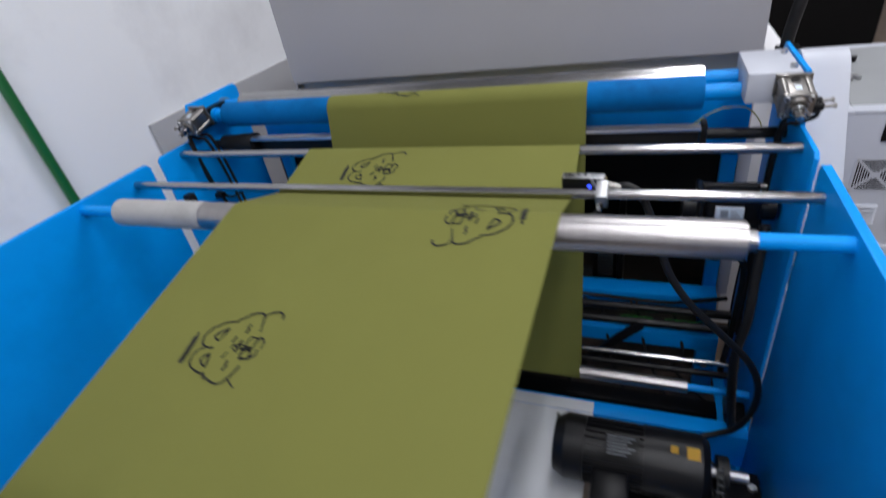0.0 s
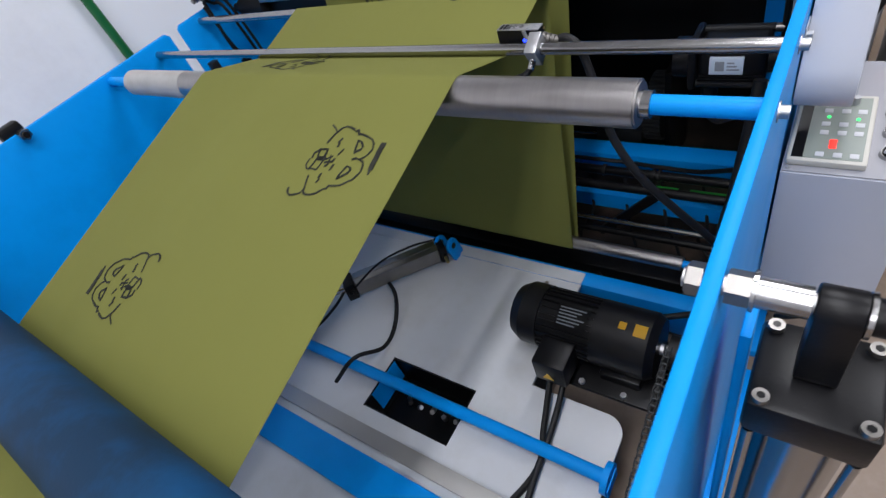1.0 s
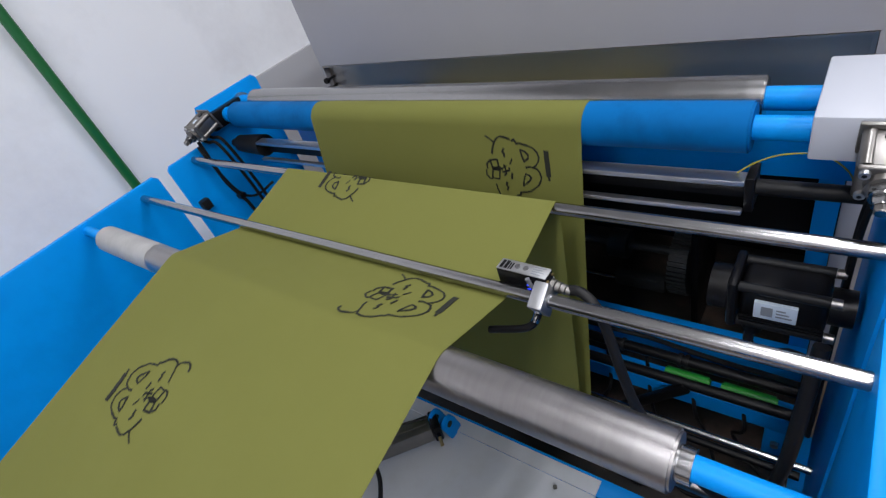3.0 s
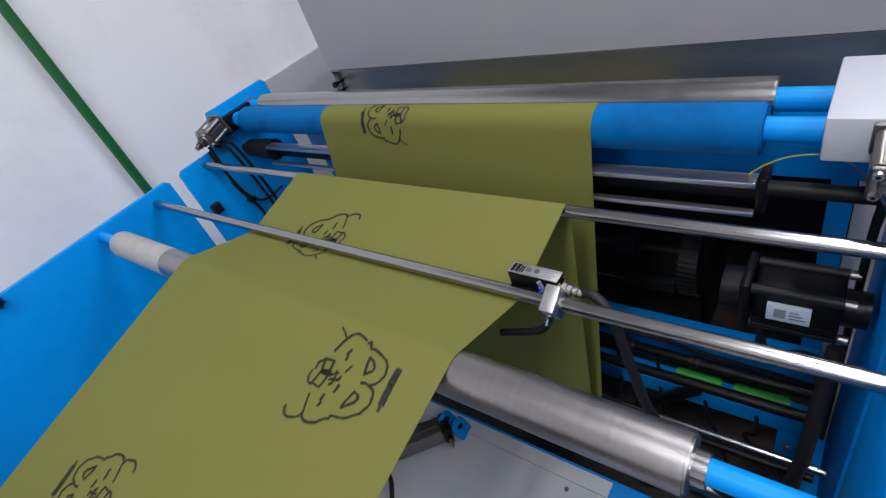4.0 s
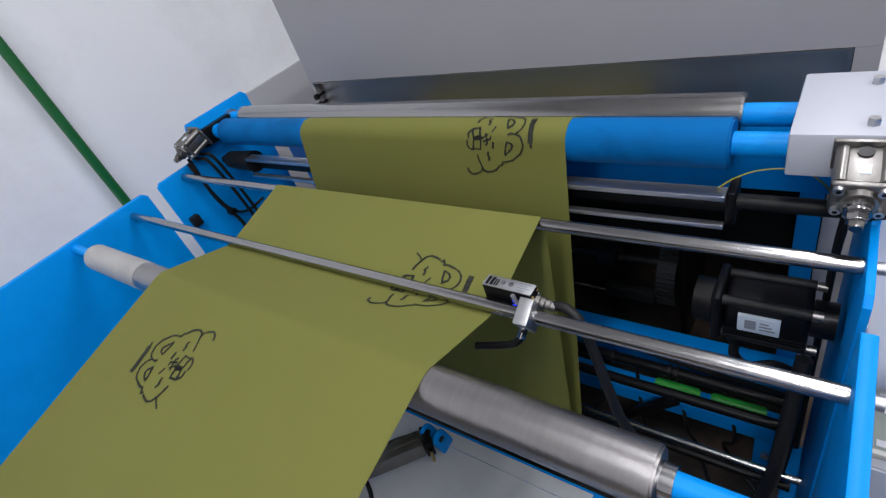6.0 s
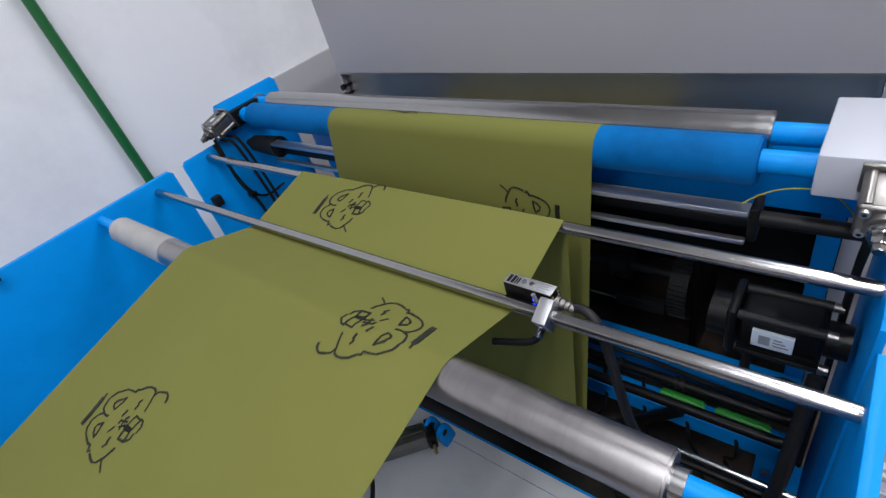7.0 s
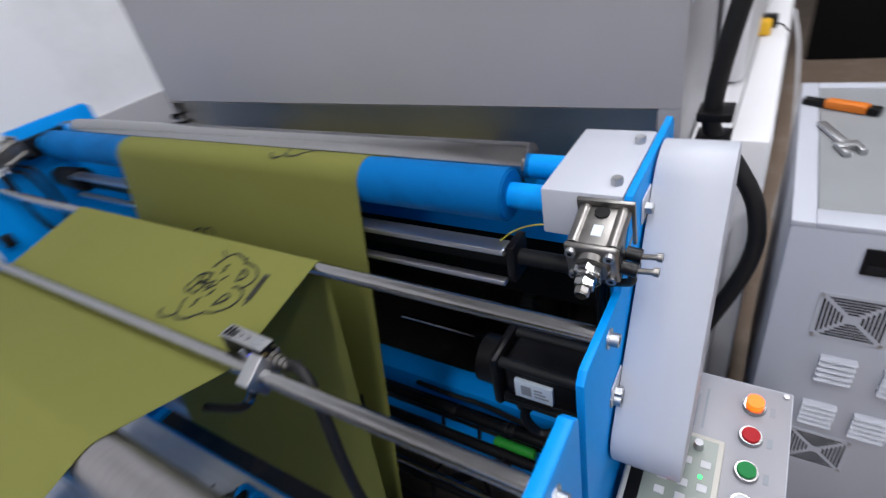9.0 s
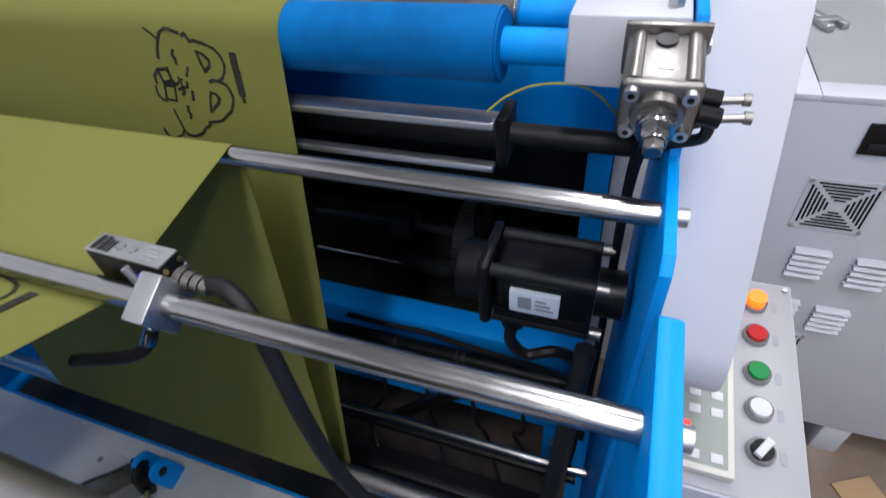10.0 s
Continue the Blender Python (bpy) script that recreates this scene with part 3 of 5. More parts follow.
def air_cylinder(sgn, x):
    """The compact pneumatic cylinder that presses the nip."""
    a, b = Vector((sgn * x, 0.0875, 1.281)), Vector((sgn * (x + 0.002), -0.0095, 1.256))
    d = (b - a).normalized()
    ob = thing("air_cylinder", a, "compact grey pneumatic cylinder with stacked steel nuts and black fittings", "cylinder", "nip air cylinders")
    rot = Matrix((Vector((1, 0, 0)), d.cross(Vector((1, 0, 0))), d)).transposed().to_4x4()
    m = Matrix.Translation(a) @ rot
    bm = B()
    box(bm, (-0.0235, -0.0222, 0.004), (0.0235, 0.0222, 0.054), 0.003, m)
    for u in (-0.0185, 0.0185):
        for v in (-0.0165, 0.0165):
            cyl(bm, m @ Vector((u, v, 0.004)), m @ Vector((u, v, 0.054)), 0.0075, n=18)
    part("body", bm, CAST, ob, "grey extruded body with rounded corner ribs")
    part("end_cover", box(B(), (-0.0265, -0.0245, 0.0542), (0.0265, 0.0245, 0.0615), 0.004, m, 3), CAST, ob)
    part("mount_plate", box(B(), (-0.029, -0.031, -0.002), (0.029, 0.028, 0.0036), 0.0015, m), CAST, ob, "grey square mount plate")
    part("front_ring", cyl(B(), m @ Vector((0, 0, 0.0615)), m @ Vector((0, 0, 0.068)), 0.0185, 0.0170, n=32), CAST, ob)
    part("piston_rod", cyl(B(), m @ Vector((0, 0, 0.068)), m @ Vector((0, 0, 0.100)), 0.0055, n=16), CHROME, ob)
    part("lock_nut", hexnut(B(), m @ Vector((0, 0, 0.0685)), m @ Vector((0, 0, 0.078)), 0.0145), CHROME, ob)
    part("washer", cyl(B(), m @ Vector((0, 0, 0.0795)), m @ Vector((0, 0, 0.0812)), 0.0125, n=24), CHROME, ob)
    part("lock_nut", hexnut(B(), m @ Vector((0, 0, 0.0814)), m @ Vector((0, 0, 0.090)), 0.0100), CHROME, ob)
    part("rod_tip", hexnut(B(), m @ Vector((0, 0, 0.0915)), m @ Vector((0, 0, 0.098)), 0.0072), CAST, ob)
    for u in (-0.0185, 0.0185):
        for v in (-0.0165, 0.0165):
            sc_ = part("tie_screw", cyl(B(), m @ Vector((u, v, 0.0615)), m @ Vector((u, v, 0.0665)), 0.0052, n=14), ALU, ob)
            part("socket", cyl(B(), m @ Vector((u, v, 0.0666)), m @ Vector((u, v, 0.0669)), 0.0026, n=6), BLACK, sc_)
    up = -1 if (m.to_3x3() @ Vector((0, 1, 0))).z < 0 else 1
    part("name_label", box(B(), (-0.004, up * 0.0223, 0.030), (0.006, up * 0.0230, 0.044), 0, m), LABEL, ob, "small pale label")
    part("port_screw", cyl(B(), m @ Vector((0, up * 0.0222, 0.013)), m @ Vector((0, up * 0.0240, 0.013)), 0.0075, n=18), BLACK, ob, "black socket plug")
    for k in (0.034, 0.052):
        p0 = m @ Vector((0, 0, k)) + Vector((sgn * 0.0265, 0, -0.006))
        f = part("fitting", cyl(B(), p0, p0 + Vector((sgn * 0.015, 0, -0.002)), 0.0072, n=14), BLACK, ob, "black elbow fitting")
        part("needle", cyl(B(), p0 + Vector((sgn * 0.015, 0, -0.002)), p0 + Vector((sgn * 0.031, 0, 0.0)), 0.0030, n=10), CAST, f, "nickel adjusting needle")
        part("needle_head", cyl(B(), p0 + Vector((sgn * 0.029, 0, 0)), p0 + Vector((sgn * 0.034, 0, 0.0)), 0.0045, n=12), CAST, f)
        part("hose_tail", tube(B(), [p0 + Vector((sgn * 0.009, 0, -0.003)), p0 + Vector((sgn * 0.008, 0.004, -0.020)), p0 + Vector((-sgn * 0.012, 0.016, -0.036)), p0 + Vector((-sgn * 0.032, 0.035, -0.07)), p0 + Vector((-sgn * 0.032, 0.06, -0.30)), p0 + Vector((-sgn * 0.030, 0.06, -0.60))], 0.0045, n=8), CABLE, f)
    return ob


air_cylinder(1, 0.718)
air_cylinder(-1, 0.700)
lb = thing("bearing_bracket", (-0.71, 0.14, 1.2), "black steel bearing slide bracket on the blue frame", "bracket")
part("slide", box(B(), (-0.7345, 0.090, 1.236), (-0.712, 0.205, 1.284), 0.003), BLACK, lb)
part("ring", cyl(B(), (-0.7345, R_BACK[0], R_BACK[1]), (-0.722, R_BACK[0], R_BACK[1]), 0.023, n=28), ALU, lb, "bright ring round the shaft")
part("ring", cyl(B(), (-0.712, R_NIP[0], R_NIP[1]), (-0.700, R_NIP[0], R_NIP[1]), 0.021, n=28), BLUE, lb, "blue shaft bush")
part("end_block", cyl(B(), (-0.700, 0.132, 1.176), (-0.582, 0.132, 1.176), 0.024, 0.030, n=20), GREYBLK, lb, "dark end block of the channel")
lc = thing("hanging_cable", (-0.72, -0.02, 0.9), "thin black cables clipped down the blue plate", "cable")
part("cable", tube(B(), [(-0.715, 0.03, 1.24), (-0.712, 0.03, 1.18), (-0.715, 0.035, 1.10), (-0.712, 0.06, 1.0), (-0.715, 0.065, 0.85), (-0.715, 0.065, 0.6)], 0.005, n=8), CABLE, lc)
part("cable", tube(B(), [(-0.712, 0.02, 1.23), (-0.705, 0.025, 1.16), (-0.712, 0.05, 1.06), (-0.71, 0.09, 1.02), (-0.69, 0.15, 1.03)], 0.004, n=8), CABLE, lc)
part("clip", box(B(), (-0.7345, 0.045, 1.035), (-0.708, 0.065, 1.05), 0.002), BLACK, lc)
part("clip", box(B(), (-0.7345, -0.06, 1.07), (-0.712, -0.035, 1.10), 0.002), GREYBLK, lc)

# belt guard: a long rounded white cover
def stadium(a, b, r, n=14):
    a, b = Vector(a), Vector(b)
    w = math.atan2(b.y - a.y, b.x - a.x)
    pts = [a + r * Vector((math.cos(w + math.pi / 2 + math.pi * i / n), math.sin(w + math.pi / 2 + math.pi * i / n))) for i in range(n + 1)]
    pts += [b + r * Vector((math.cos(w - math.pi / 2 + math.pi * i / n), math.sin(w - math.pi / 2 + math.pi * i / n))) for i in range(n + 1)]
    return [(p.x, p.y) for p in pts]


bg = thing("belt_guard", (0.79, 0.1, 1.0), "long rounded white belt guard bolted outside the blue frame", "guard")
part("shell", prism(B(), stadium((0.204, 1.262), (0.046, 1.026), 0.053), 0.7465, 0.823, 0.002), WHITE, bg)
for y, z in ((0.146, 1.272), (0.032, 1.102)):
    part("tab", box(B(), (0.744, y - 0.026, z - 0.015), (0.7462, y + 0.012, z + 0.015), 0.001), WHITE, bg)
    part("tab_screw", hexnut(B(), (0.7462, y - 0.014, z), (0.753, y - 0.014, z), 0.007), ALU, bg, "zinc hex screw")

# ---- operator's control box ----
cb = thing("control_box", (0.84, 0.09, 0.6), "white control box with a sloping grey button panel", "control box")
top = [(-0.047, 0.60), (0.236, 0.60), (0.236, 0.930), (-0.047, 0.893)]
part("case", prism(B(), top, 0.7502, 0.934, 0.002), WHITE, cb)
SL = math.atan2(0.037, 0.283)
PM = Matrix.Translation((0.842, 0.0945, 0.9115)) @ Matrix.Rotation(SL, 4, "X")
part("top_plate", box(B(), (-0.090, -0.140, 0.001), (0.090, 0.140, 0.003), 0.0008, PM), PANELG, cb, "grey printed panel plate")
for u in (-0.083, 0.083):
    for v in (-0.133, 0.133):
        part("corner_screw", cyl(B(), PM @ Vector((u, v, 0.003)), PM @ Vector((u, v, 0.006)), 0.0035, n=12), ALU, cb)
bz = part("controller", box(B(), (-0.088, -0.128, 0.0032), (0.020, 0.032, 0.017), 0.003, PM), BEIGE, cb, "beige framed digital controller")
part("overlay", box(B(), (-0.082, -0.121, 0.0171), (0.013, 0.025, 0.0178), 0, PM), KEYGREEN, bz, "grey-green keypad overlay")
part("black_strip", box(B(), (-0.082, -0.121, 0.0179), (-0.066, 0.025, 0.0184), 0, PM), BLACK, bz)
part("display", box(B(), (-0.055, 0.005, 0.0179), (-0.032, 0.020, 0.0188), 0, PM), RED_ON, bz, "lit red digits display")
part("key", box(B(), (-0.034, -0.098, 0.0179), (-0.024, -0.078, 0.0195), 0.001, PM), RED_ON, bz, "red lit key")
for u, v in ((-0.042, -0.025), (-0.002, -0.028)):
    part("lamp", cyl(B(), PM @ Vector((u, v, 0.0178)), PM @ Vector((u, v, 0.019)), 0.003, n=10), GREEN_ON, bz, "green indicator")
for u in (-0.044, -0.020, 0.002):
    for v in (-0.112, -0.062, -0.042, -0.010):
        part("key", box(B(), (u - 0.006, v - 0.005, 0.0179), (u + 0.006, v + 0.005, 0.0192), 0.001, PM), WHITEB, bz)
part("knob", cyl(B(), PM @ Vector((-0.010, 0.012, 0.0178)), PM @ Vector((-0.010, 0.012, 0.031)), 0.0065, 0.005, n=18), ALU, bz, "small silver knob")
for i, (v, m) in enumerate(((0.104, AMBER_ON), (0.056, RED), (0.005, GREENB), (-0.040, WHITEB), (-0.087, BLACK))):
    b0 = part("push_button", cyl(B(), PM @ Vector((0.047, v, 0.003)), PM @ Vector((0.047, v, 0.010)), 0.0148, 0.0135, n=32), CHROME, cb, "chrome-ringed round button")
    part("cap", cyl(B(), PM @ Vector((0.047, v, 0.010)), PM @ Vector((0.047, v, 0.0135 if i else 0.020)), 0.0112, 0.0105, n=28), m, b0, ("lit amber lamp", "red cap", "green cap", "white cap", "black selector")[i])
    if i == 4:
        part("lever", box(B(), (0.043, v - 0.012, 0.0136), (0.051, v + 0.012, 0.020), 0.001, PM @ Matrix.Translation((0.047, v, 0)) @ Matrix.Rotation(-0.6, 4, "Z") @ Matrix.Translation((-0.047, -v, 0))), WHITEB, b0, "pale selector lever")
    part("text_bar", box(B(), (0.066, v - 0.008, 0.0031), (0.072, v + 0.006, 0.0035), 0, PM), LABELG, cb)
for k in range(7):
    part("text_bar", box(B(), (-0.072 + 0.010 * k, 0.050, 0.0031), (-0.069 + 0.010 * k, 0.115 - 0.006 * (k % 3), 0.0035), 0, PM), LABELG, cb)
part("cable_gland", cyl(B(), (0.86, -0.02, 0.575), (0.86, -0.02, 0.60), 0.012, n=16), BLACK, cb)
part("support_arm", box(B(), (0.7502, 0.02, 0.56), (0.83, 0.2, 0.598), 0.003), BEIGE, cb)
part("cable", tube(B(), [(0.86, -0.02, 0.58), (0.858, -0.02, 0.52), (0.84, 0.01, 0.44), (0.80, 0.05, 0.36)], 0.008, n=8), CABLE, cb)

# ---- grey-white electric cabinet with tools on it ----
cab = thing("electric_cabinet", (1.25, 0.65, FL), "grey-white electric cabinet with fan grille and louvres", "cabinet")
bm = B()
CX0, CX1, CY, CT = 0.893, 1.60, 0.385, 1.115
box(bm, (CX0, CY, FL + 0.09), (CX1, 0.95, CT), 0.006)
part("body", bm, WHITE, cab)
bm = B()
box(bm, (CX0, CY, CT - 0.004), (CX0 + 0.03, 0.95, CT + 0.006), 0.002)
box(bm, (CX0 + 0.03, CY, CT - 0.004), (CX1, CY + 0.04, CT + 0.006), 0.002)
box(bm, (CX0 + 0.03, 0.92, CT - 0.004), (CX1, 0.95, CT + 0.006), 0.002)
part("top_rim", bm, WHITE, cab)
part("sloped_lid", box(B(), (-0.25, -0.27, 0), (0.25, 0.27, 0.008), 0.003, Matrix.Translation((1.40, 0.67, 1.17)) @ Matrix.Rotation(-0.25, 4, "Y")), HOOD, cab)
part("handle", box(B(), (0.985, CY - 0.004, 1.046), (1.10, CY - 0.0005, 1.090), 0.0015), BLACK, cab, "recessed black handle")
part("handle_grip", box(B(), (0.992, CY - 0.007, 1.052), (1.09, CY - 0.0041, 1.064), 0.0012), GREYBLK, cab)
for fx0, fz0 in ((0.950, 0.916), (0.962, 0.600)):
    fx1, fz1 = fx0 + 0.092, fz0 + 0.088
    cx, cz = (fx0 + fx1) / 2, (fz0 + fz1) / 2
    fan = part("fan_grille", box(B(), (fx0, CY - 0.0015, fz0), (fx1, CY - 0.0002, fz1)), WHITE, cab, "slotted fan grille")
    for k in range(7):
        o = 0.006 + 0.0052 * k
        hw = 0.043 - o - 0.004
        if hw < 0.004:
            continue
        for lo, hi in (((cx - hw, fz1 - o - 0.0028), (cx + hw, fz1 - o)), ((cx - hw, fz0 + o), (cx + hw, fz0 + o + 0.0028)), ((fx0 + o, cz - hw), (fx0 + o + 0.0028, cz + hw)), ((fx1 - o - 0.0028, cz - hw), (fx1 - o, cz + hw))):
            part("slot", box(B(), (lo[0], CY - 0.0021, lo[1]), (hi[0], CY - 0.0016, hi[1])), DARK, fan)
    for sx in (fx0 + 0.004, fx1 - 0.004):
        for sz in (fz0 + 0.004, fz1 - 0.004):
            part("screw", cyl(B(), (sx, CY - 0.0015, sz), (sx, CY - 0.004, sz), 0.003, n=10), ALU, fan)
for gx, gz in ((0.972, 0.876), (1.054, 0.871), (0.968, 0.765), (1.040, 0.760)):
    for k in range(5):
        z = gz - 0.0118 * k
        bm = B()
        bm2 = stadium((0.004, 0), (0.046, 0), 0.0036, 8)
        f0 = [bm.verts.new((gx + u, CY - 0.0001, z + v)) for u, v in bm2]
        f1 = [bm.verts.new((gx + u, CY - 0.0095 if v < 0.002 else CY - 0.0015, z + v * 0.9)) for u, v in bm2]
        bm.faces.new(f1)
        for i in range(len(f0)):
            j = (i + 1) % len(f0)
            bm.faces.new((f0[i], f0[j], f1[j], f1[i]))
        part("louvre", bm, WHITE, cab)
for fx in (CX0 + 0.03, CX1 - 0.05, 1.20):
    part("foot", box(B(), (fx - 0.025, CY + 0.005, FL), (fx + 0.025, CY + 0.06, FL + 0.09), 0.004), WHITE, cab)
solid("rubber_mat", box(B(), (0.925, 0.426, CT + 0.001), (1.16, 0.918, CT + 0.005), 0.001), MAT_GREY, "grey rubber mat on the cabinet top", "mat")
kn = thing("utility_knife", (0.955, 0.82, CT), "orange and black utility knife on the mat", "knife")
KM = Matrix.Translation((0.965, 0.80, CT + 0.0135)) @ Matrix.Rotation(-0.45, 4, "Z")
part("grip", box(B(), (-0.035, -0.012, -0.008), (0.035, 0.012, 0.008), 0.004, KM), ORANGE, kn, "orange grip")
part("nose", box(B(), (-0.075, -0.009, -0.008), (-0.0352, 0.009, 0.005), 0.002, KM), BLACK, kn)
part("tail", box(B(), (0.0352, -0.011, -0.008), (0.055, 0.011, 0.006), 0.003, KM), BLACK, kn)
wr = thing("wrench", (0.955, 0.66, CT), "steel adjustable wrench on the mat", "wrench")
WM = Matrix.Translation((0.952, 0.66, CT + 0.0095)) @ Matrix.Rotation(-1.2, 4, "Z")
part("handle", box(B(), (-0.07, -0.008, -0.004), (0.02, 0.008, 0.004), 0.002, WM), ALU, wr)
bm = B()
box(bm, (0.02, -0.018, -0.004), (0.04, 0.018, 0.006), 0.002, WM)
box(bm, (0.04, -0.019, -0.004), (0.062, -0.007, 0.006), 0.002, WM)
box(bm, (0.04, 0.006, -0.004), (0.058, 0.017, 0.006), 0.002, WM)
part("jaw", bm, ALU, wr)
tool = thing("tape_tool", (0.79, 1.2, 1.16), "yellow and black hand tool on the oven shelf", "tool")
part("case", box(B(), (0.775, 1.17, 1.1605), (0.815, 1.215, 1.195), 0.006), YELLOW, tool)
part("black_block", box(B(), (0.785, 1.24, 1.1605), (0.825, 1.30, 1.185), 0.004), BLACK, tool)
part("hook", tube(B(), [(0.815, 1.19, 1.18), (0.835, 1.185, 1.185), (0.85, 1.16, 1.175)], 0.002, n=6), BLACK, tool)
solid("cardboard_piece", box(B(), (1.22, 0.26, FL), (1.30, 0.34, FL + 0.006), 0, Matrix.Translation((1.26, 0.30, 0)) @ Matrix.Rotation(0.5, 4, "Z") @ Matrix.Translation((-1.26, -0.30, 0))), BARK, "scrap of brown cardboard on the floor", "cardboard")
solid("dark_curtain", box(B(), (0.98, 3.6, FL), (1.95, 3.66, 2.6), 0.01), DARK, "tall black panel at the far end of the aisle", "panel")
pc = thing("far_press", (0.80, 4.4, FL), "white and blue press beyond the oven", "machine")
part("stand", box(B(), (0.40, 4.0, FL), (0.86, 4.8, 1.35), 0.02), WHITE, pc)
part("head", box(B(), (0.45, 4.1, 1.351), (0.80, 4.7, 2.3), 0.02), WHITE, pc)
part("column", cyl(B(), (0.83, 4.05, 1.35), (0.83, 4.05, 1.9), 0.05, n=24), BLUE, pc)
part("motor", cyl(B(), (0.90, 3.95, 1.5), (0.90, 3.95, 1.75), 0.07, n=24), BLACK, pc)
fc = thing("floor_cable", (0.95, 1.8, FL), "white cable looping down beside the oven", "cable")
part("cable", tube(B(), [(0.862, 1.9, 1.05), (0.90, 1.85, 0.9), (0.93, 1.75, 0.6), (0.92, 1.65, FL + 0.01), (0.95, 1.5, FL + 0.008)], 0.006, n=8), WHITEB, fc)

# ---- geared motor and chain on the tray ----
mo = thing("geared_motor", (0.48, -0.30, 0.55), "black geared electric motor with yellow stickers and a chain drive", "motor")
MY, MZ = -0.295, 0.648
bm = B()
cyl(bm, (0.385, MY, MZ), (0.50, MY, MZ), 0.062, n=40)
fb = part("motor_body", bm, BLACK, mo, "finned black body")
for k in range(28):
    w = 2 * math.pi * k / 28
    c, s_ = math.cos(w), math.sin(w)
    m = Matrix.Translation((0.4425, MY + 0.0635 * c, MZ + 0.0635 * s_)) @ Matrix.Rotation(w, 4, "X")
    part("fin", box(B(), (-0.0565, -0.0025, -0.0016), (0.0565, 0.0035, 0.0016), 0, m), BLACK, fb)
bm = B()
cyl(bm, (0.345, MY, MZ), (0.385, MY, MZ), 0.068, n=40)
cyl(bm, (0.322, MY, MZ), (0.345, MY, MZ), 0.055, 0.068, n=40)
part("fan_cowl", bm, BLACK, mo, "rounded black fan cowl")
bm = B()
cyl(bm, (0.50, MY, MZ), (0.605, MY, MZ), 0.068, n=40)
cyl(bm, (0.605, MY, MZ), (0.62, MY, MZ), 0.068, 0.058, n=40)
part("gearbox", bm, BLACK, mo, "smooth black gearbox")
part("terminal_box", box(B(), (0.405, MY - 0.125, MZ - 0.045), (0.475, MY - 0.055, MZ + 0.025), 0.006), BLACK, mo)
part("foot_plate", box(B(), (0.40, MY - 0.10, 0.572), (0.725, MY + 0.06, 0.584), 0.002), BLACK, mo, "black mounting plate")
part("foot", box(B(), (0.52, MY - 0.07, 0.5845), (0.60, MY + 0.05, 0.61), 0.003), BLACK, mo)
part("riser", box(B(), (0.40, MY - 0.05, 0.5455), (0.60, MY + 0.055, 0.5715), 0.002), BLACK, mo)
for by in (-0.273, -0.391):
    part("bolt", hexnut(B(), (0.709, by, 0.584), (0.709, by, 0.592), 0.009), ALU, mo, "zinc bolt")
for bx, by in ((0.49, -0.385), (0.575, -0.385)):
    part("bolt", hexnut(B(), (bx, by, 0.584), (bx, by, 0.590), 0.007), ALU, mo, "zinc bolt")


def on_motor(x, w, r):
    return (x, MY + r * math.cos(w), MZ + r * math.sin(w))


def motor_patch(name, x0, x1, w0, w1, r, material, parent, label=""):
    bm = B()
    k = 8
    va = [[bm.verts.new(on_motor(x, w0 + (w1 - w0) * i / k, r)) for i in range(k + 1)] for x in (x0, x1)]
    for i in range(k):
        bm.faces.new((va[0][i], va[0][i + 1], va[1][i + 1], va[1][i]))
    r_ = bmesh.ops.solidify(bm, geom=bm.faces[:], thickness=0.0006)
    return part(name, bm, material, parent, label)


motor_patch("sticker", 0.577, 0.600, 1.62, 1.98, 0.0690, YELLOW, mo, "square yellow sticker")
motor_patch("sticker", 0.548, 0.562, 1.66, 1.88, 0.0690, YELLOW, mo, "round yellow sticker")
pl = motor_patch("rating_plate", 0.425, 0.490, 1.60, 2.35, 0.0680, BLACK, mo, "black rating plate with pale print")
for k in range(6):
    motor_patch("print_bar", 0.430, 0.484 - 0.008 * (k % 3), 1.68 + 0.10 * k, 1.72 + 0.10 * k, 0.0690, LABELG, pl)
tri = B()
tv = [(0.425, MZ - 0.028), (0.449, MZ - 0.028), (0.437, MZ - 0.006)]
f0 = [tri.verts.new((x, MY - 0.1252, z)) for x, z in tv]
f1 = [tri.verts.new((x, MY - 0.1260, z)) for x, z in tv]
tri.faces.new(f0); tri.faces.new(f1[::-1])
for i in range(3):
    tri.faces.new((f0[i], f0[(i + 1) % 3], f1[(i + 1) % 3], f1[i]))
part("hazard_triangle", tri, YELLOW, mo, "yellow hazard triangle")
part("cable", tube(B(), [(0.43, MY - 0.09, MZ - 0.045), (0.43, MY - 0.12, 0.58), (0.45, MY - 0.20, 0.565), (0.47, MY - 0.28, 0.555), (0.44, MY - 0.38, 0.556), (0.40, MY - 0.44, 0.555)], 0.0065, n=8), CABLE, mo)
part("cable", tube(B(), [(0.455, MY - 0.09, MZ - 0.045), (0.458, MY - 0.12, 0.58), (0.468, MY - 0.20, 0.57), (0.475, MY - 0.30, 0.568), (0.49, MY - 0.42, 0.565), (0.50, MY - 0.52, 0.57)], 0.0065, n=8), CABLE, mo)
part("sprocket", cyl(B(), (0.635, MY, MZ), (0.655, MY, MZ), 0.034, n=20), GREYBLK, mo, "dark chain sprocket")
part("output_shaft", cyl(B(), (0.62, MY, MZ), (0.69, MY, MZ), 0.011, n=16), ALU, mo)
mo.location += Vector((0.008, -0.004, -0.004))
ch = thing("drive_chain", (0.645, -0.40, 0.5), "oiled steel roller chain running down to the sprocket", "chain")
SP1, SP2 = Vector((MY, MZ)), Vector((-0.60, 0.50))
